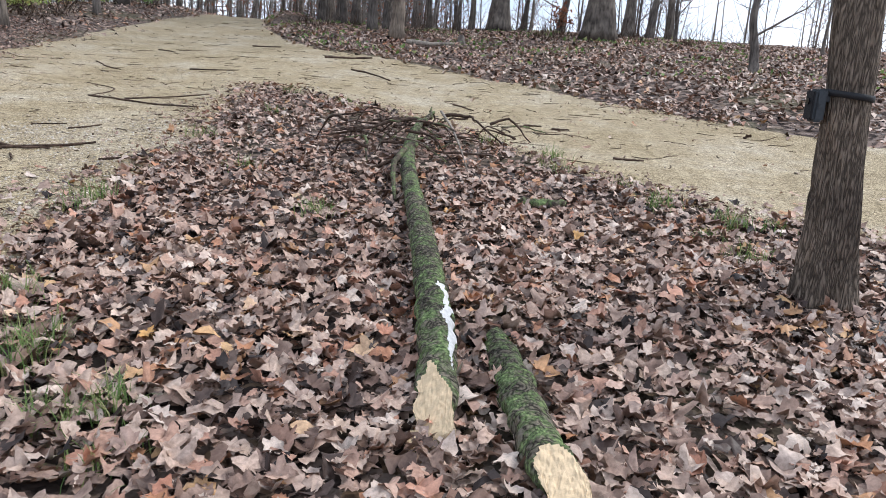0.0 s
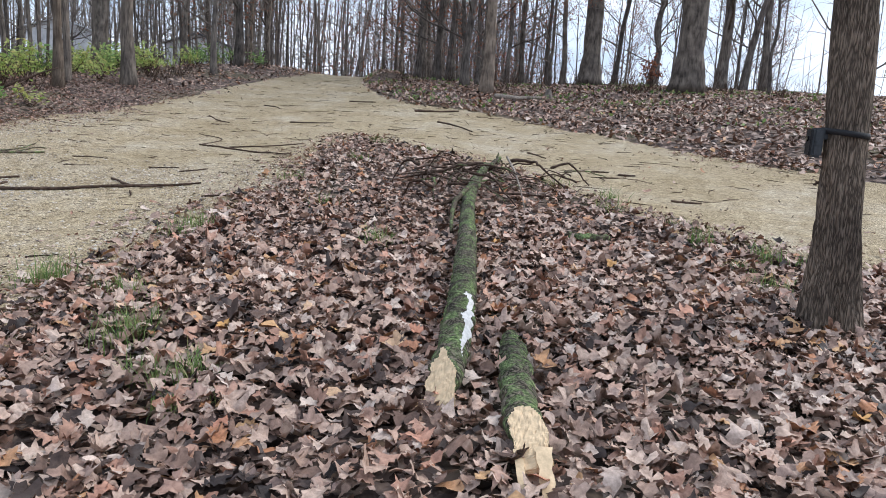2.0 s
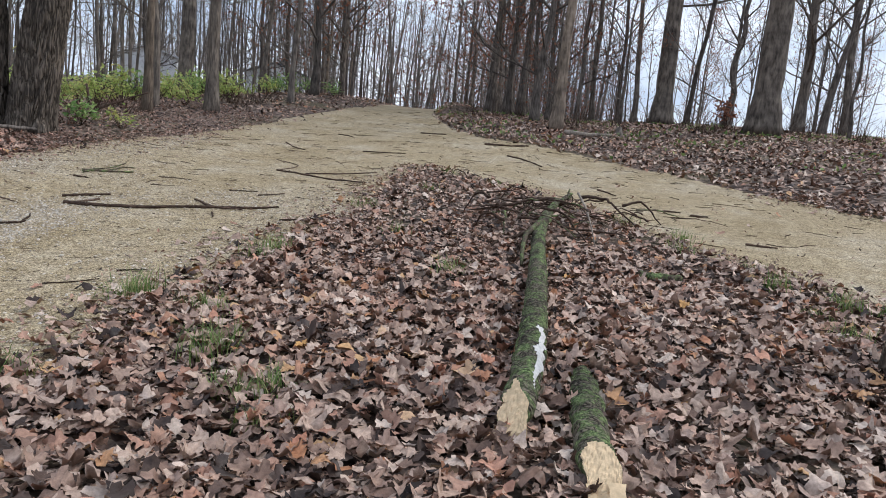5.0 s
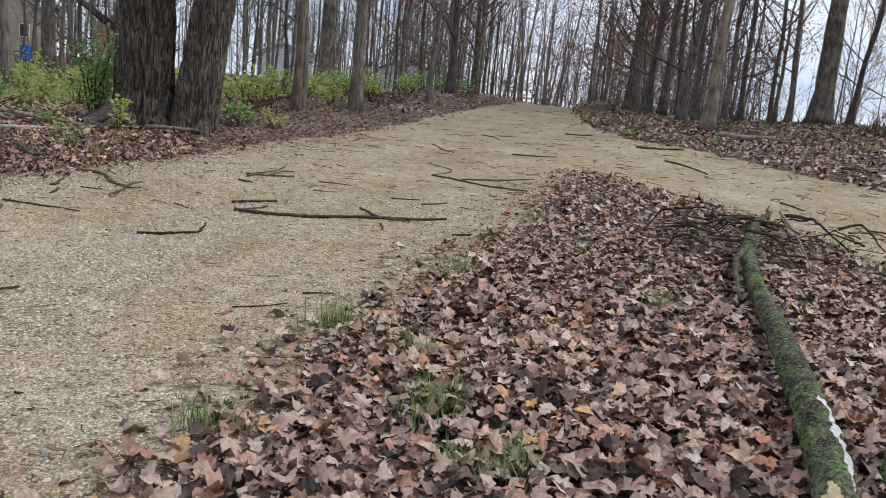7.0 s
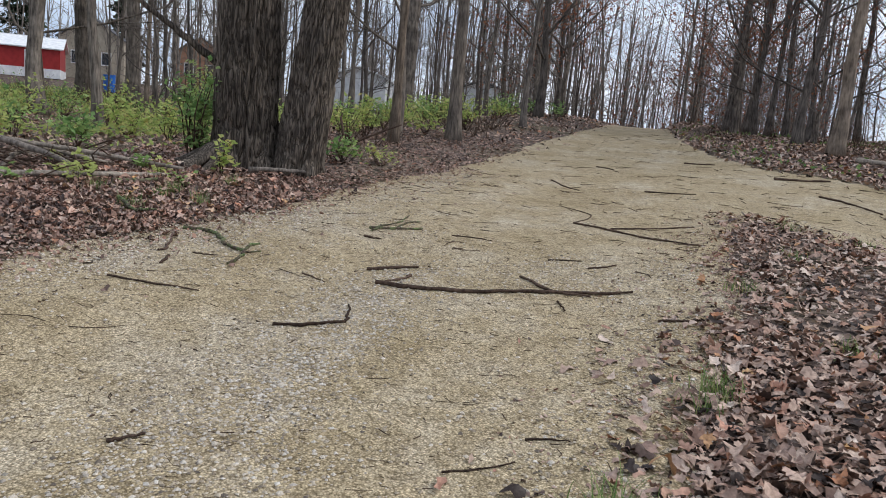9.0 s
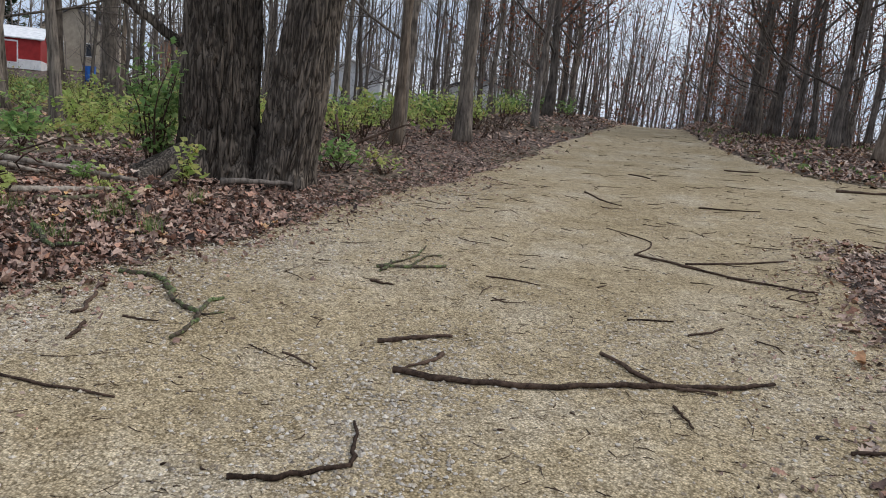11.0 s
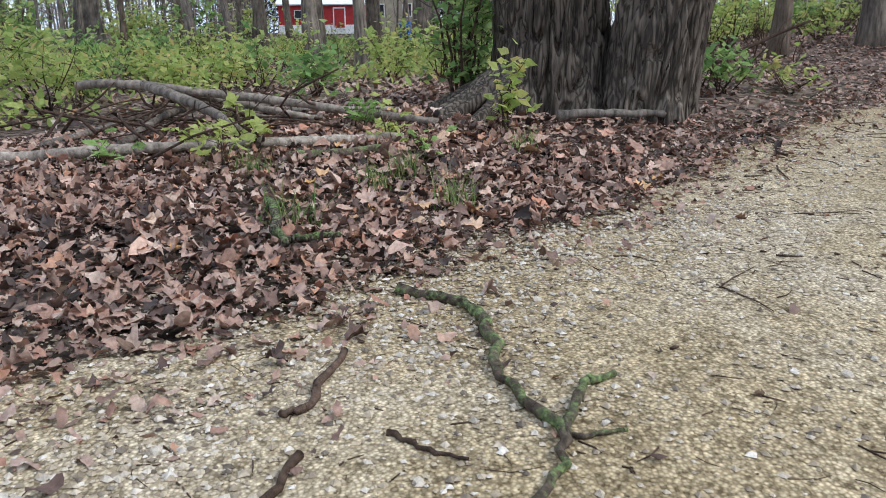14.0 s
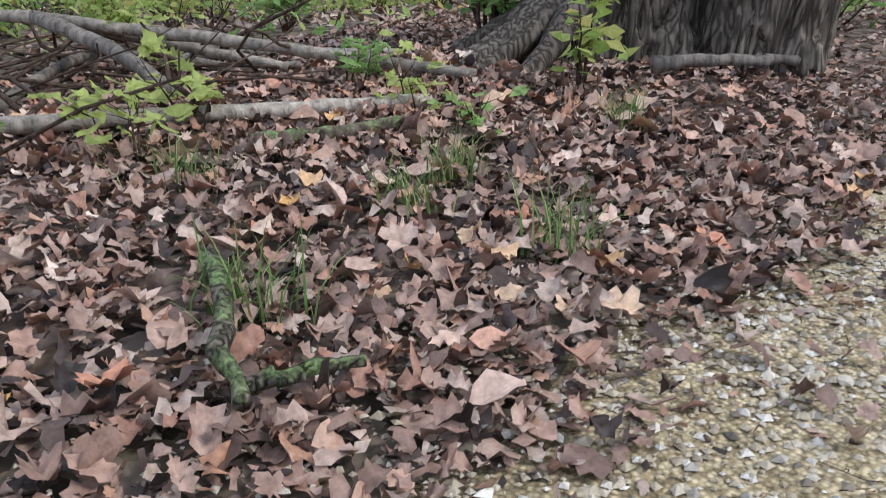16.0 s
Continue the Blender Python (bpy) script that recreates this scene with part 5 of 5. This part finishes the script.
hang = [p for p in tips if -16 < p.x < 12]
hang = np.array([tuple(grow.choice(hang) + Vector((grow.gauss(0, 0.5), grow.gauss(0, 0.5), grow.gauss(0, 0.3)))) for _ in range(15000)])
tagged(leaf_field("far_leaves", hang, [SIMPLE], (0.12, 0.25), 0.9, RUST, rng, 0.0, None, 0.5), "rust-brown leaves hanging in the far wood", "leaves", kind="stuff")

# ---- farm buildings beyond the wood ----
RED = plain_material("red_painted_steel", (0.36, 0.035, 0.035), 0.5, 3.0, 0.1)
WHITE = plain_material("white_painted_steel", (0.82, 0.83, 0.84), 0.45, 3.0, 0.1)
TAN = plain_material("tan_siding", (0.42, 0.36, 0.28), 0.7, 3.0, 0.2)
BRICK = plain_material("orange_brown_siding", (0.36, 0.2, 0.13), 0.7, 3.0, 0.2)
SLATE = plain_material("grey_shingles", (0.13, 0.13, 0.14), 0.8, 12.0, 0.4)
PANE = plain_material("dark_window_glass", (0.03, 0.035, 0.045), 0.12, 3.0, 0.0)


def slab(sx, sy, sz):
    bm = bmesh.new()
    bmesh.ops.create_cube(bm, size=1.0)
    bmesh.ops.scale(bm, vec=(sx, sy, sz), verts=bm.verts)
    return bm


def building(name, x, y, turn, w, d, eave, ridge, wall, roof, label, base=None, openings=()):
    """A gabled building: walls, two roof slopes, plinth, trim, door and window openings."""
    top = thing(name, x, y, floor_z(x, y) - 0.1, label, "building")
    top.matrix_basis = pose(x, y, floor_z(x, y) - 0.1, 0, 0, turn)
    bm = bmesh.new()
    prof = [(-d / 2, 0), (d / 2, 0), (d / 2, eave), (0, ridge), (-d / 2, eave)]
    ends = [[bm.verts.new((sx * w / 2, py, pz)) for py, pz in prof] for sx in (-1, 1)]
    bm.faces.new(ends[0][::-1])
    bm.faces.new(ends[1])
    for i in range(5):
        bm.faces.new((ends[0][i], ends[0][(i + 1) % 5], ends[1][(i + 1) % 5], ends[1][i]))
    bmesh.ops.recalc_face_normals(bm, faces=bm.faces)
    part("wall", bm, wall, top)
    pitch = math.degrees(math.atan2(ridge - eave, d / 2))
    run = math.hypot(ridge - eave, d / 2) + 0.35
    for sgn in (-1, 1):
        part("roof", slab(w + 0.6, run, 0.1), roof, top, "", (0, sgn * (d / 4 + 0.06), (eave + ridge) / 2 + 0.06, -sgn * pitch, 0, 0))
    if base:
        part("plinth", slab(w + 0.06, d + 0.06, 0.8), base, top, "", (0, 0, 0.4))
    for kind, side, along, z, ww, hh in openings:
        at = (along, side * (d / 2 + 0.03), z) if abs(side) == 1 else (math.copysign(w / 2 + 0.03, side), along, z)
        size = (ww, 0.08, hh) if abs(side) == 1 else (0.08, ww, hh)
        ob = part(kind, slab(*size), WHITE, top, "white framed " + kind, at)
        inner = (ww * 0.82, 0.1, hh * 0.86) if abs(side) == 1 else (0.1, ww * 0.82, hh * 0.86)
        part("pane", slab(*inner), PANE if kind == "window" else wall, ob)
    return top


building("barn", -67.0, 45.6, 48, 7.6, 5.5, 2.5, 3.5, RED, WHITE, "red steel barn with a white roof", WHITE, (("door", -1, 1.6, 1.35, 1.1, 1.9), ("window", -1, -2.0, 1.7, 0.8, 0.7)))
building("white_shed", -37.5, 56.8, 115, 6.5, 4.4, 2.55, 3.3, WHITE, WHITE, "white metal shed with a shallow gable", None, (("door", -2, 0.0, 1.2, 1.6, 2.2), ("window", -1, 0.0, 1.7, 0.9, 0.9)))
building("white_garage", -27.5, 59.5, 110, 6.0, 4.6, 2.1, 2.9, WHITE, SLATE, "white garage with a grey roof", None, (("door", -2, 0.0, 0.95, 2.4, 1.8), ("window", -1, 0.5, 1.3, 0.9, 0.7)))
building("farmhouse", -75.5, 61.5, 130, 9.0, 6.5, 4.2, 6.4, TAN, SLATE, "tan sided house with a grey roof", None, (("window", -2, 1.5, 2.2, 1.0, 1.4), ("window", -2, -1.5, 2.2, 1.0, 1.4), ("door", -1, 0.0, 1.4, 1.0, 2.1)))
building("brick_house", -65.0, 66.5, 130, 7.0, 5.5, 3.6, 5.4, BRICK, SLATE, "orange-brown house seen between trunks", None, (("window", -2, 1.2, 2.0, 1.0, 1.3), ("window", -2, -1.2, 2.0, 1.0, 1.3)))
BLUE = plain_material("blue_plastic", (0.03, 0.14, 0.5), 0.4, 10.0, 0.1)
drum = thing("plastic_drum", -43.4, 35.7, floor_z(-43.4, 35.7) + 0.4, "bright blue plastic drum standing in the yard", "drum")
bm = bmesh.new()
bmesh.ops.create_cone(bm, cap_ends=True, segments=20, radius1=0.36, radius2=0.36, depth=1.1)
bmesh.ops.bevel(bm, geom=[e for e in bm.edges if abs(e.verts[0].co.z - e.verts[1].co.z) < 0.01], offset=0.05, segments=2, affect="EDGES")
part("barrel", bm, BLUE, drum, "", (0, 0, 0.15))
bm = bmesh.new()
bmesh.ops.create_cone(bm, cap_ends=True, segments=20, radius1=0.38, radius2=0.38, depth=0.06)
part("rim", bm, BLUE, drum, "", (0, 0, 0.68))

NEEDLES = leaf_material("spruce_needles", [(0.0, (0.02, 0.035, 0.02)), (1.0, (0.05, 0.075, 0.04))], 0.8)
for x, y, h in ((-84, 58, 17), (-90, 52, 19), (-79, 68, 16), (-95, 60, 20), (-87, 47, 16), (-97, 45, 18)):
    spruce = thing("spruce", x, y, floor_z(x, y), "tall dark green spruce behind the barn", "tree", "spruces behind the barn")
    mesh_object("trunk", *tube([(0, 0, -0.3), (0, 0, h)], [0.25, 0.03], 8), BARK_DARK, spruce)
    spots = []
    for _ in range(1500):
        t = grow.random() ** 0.7
        a, r = grow.uniform(0, 6.28), (1 - t) * h * 0.2 * grow.uniform(0.35, 1.05) * (0.8 + 0.3 * math.sin(t * 60))
        spots.append((math.cos(a) * r, math.sin(a) * r, 1 + t * (h - 1) - r * 0.35))
    leaf_field("foliage", np.array(spots), [SIMPLE], (0.5, 1.1), 0.4, NEEDLES, rng, 0.0, spruce, 0.2)


# ---- single leaves and stones that can be told apart ----
one = random.Random(3)
leaf_meshes = []
for k in range(8):
    ob = leaf_field("leaf", np.array([(0.0, 0.0, 0.0)]), [(OAK, MAPLE, OVAL)[k % 3]], (0.1, 0.15), 0.25, LITTER, np.random.default_rng(50 + k), 0.0, None, 0.8)
    leaf_meshes.append(ob.data)
    bpy.data.objects.remove(ob)
DRY = material("single_dry_leaf", 0.6, 0.3)
info = DRY[1].new("ShaderNodeObjectInfo")
tone = colour_ramp(DRY[1], [(0.0, (0.3, 0.17, 0.12)), (0.3, (0.6, 0.44, 0.36)), (0.55, (0.52, 0.25, 0.16)), (0.75, (0.7, 0.56, 0.47)), (1.0, (0.58, 0.33, 0.12))])
DRY[2].new(info.outputs["Random"], tone.inputs["Fac"])
blotch = noise_node(DRY[1], DRY[2], object_coords(DRY[1], DRY[2]), 40.0, 4, 0.6)
shade = colour_ramp(DRY[1], [(0.3, (0.65, 0.6, 0.58)), (0.7, (1.2, 1.18, 1.15))])
DRY[2].new(blotch.outputs["Fac"], shade.inputs["Fac"])
DRY[2].new(mix_node(DRY[1], DRY[2], tone.outputs["Color"], shade.outputs["Color"], 1.0, "MULTIPLY"), DRY[3].inputs["Base Color"])
for me in leaf_meshes:
    me.materials.clear()
    me.materials.append(DRY[0])
for bed, x0, x1, y0, y1, count in ((leaves_island, -2.8, 2.2, 1.2, 6.0, 260), (leaves_bank, -11.0, -7.9, 6.0, 9.5, 200)):
    done = 0
    while done < count:
        x, y = one.uniform(x0, x1), one.uniform(y0, y1)
        if ragged(x, y) > -0.05:
            continue
        ob = new("leaf", leaf_meshes[done % 8])
        ob.parent = bed
        ob.matrix_basis = pose(x, y, floor_z(x, y) + 0.045, one.gauss(0, 14), one.gauss(0, 14), one.uniform(0, 360)) @ Matrix.Scale(one.uniform(0.6, 1.1), 4)
        done += 1
stone_meshes = []
for k in range(5):
    bm = bmesh.new()
    bmesh.ops.create_icosphere(bm, subdivisions=1, radius=1.0)
    for q in bm.verts:
        q.co *= one.uniform(0.7, 1.2)
        q.co.z *= 0.6
    me = bpy.data.meshes.new("stone")
    bm.to_mesh(me)
    bm.free()
    me.materials.append(STONE)
    stone_meshes.append(me)
done = 0
while done < 280:
    x, y = one.uniform(-8.6, -2.8), one.uniform(2.6, 8.5)
    if ragged(x, y) < -0.2 or gravel_amount(x, y) < one.random():
        continue
    ob = new("stone", stone_meshes[done % 5])
    ob.parent = gravel
    ob.matrix_basis = pose(x, y, floor_z(x, y) + 0.016, 0, 0, one.uniform(0, 360)) @ Matrix.Scale(one.uniform(0.01, 0.022), 4)
    done += 1
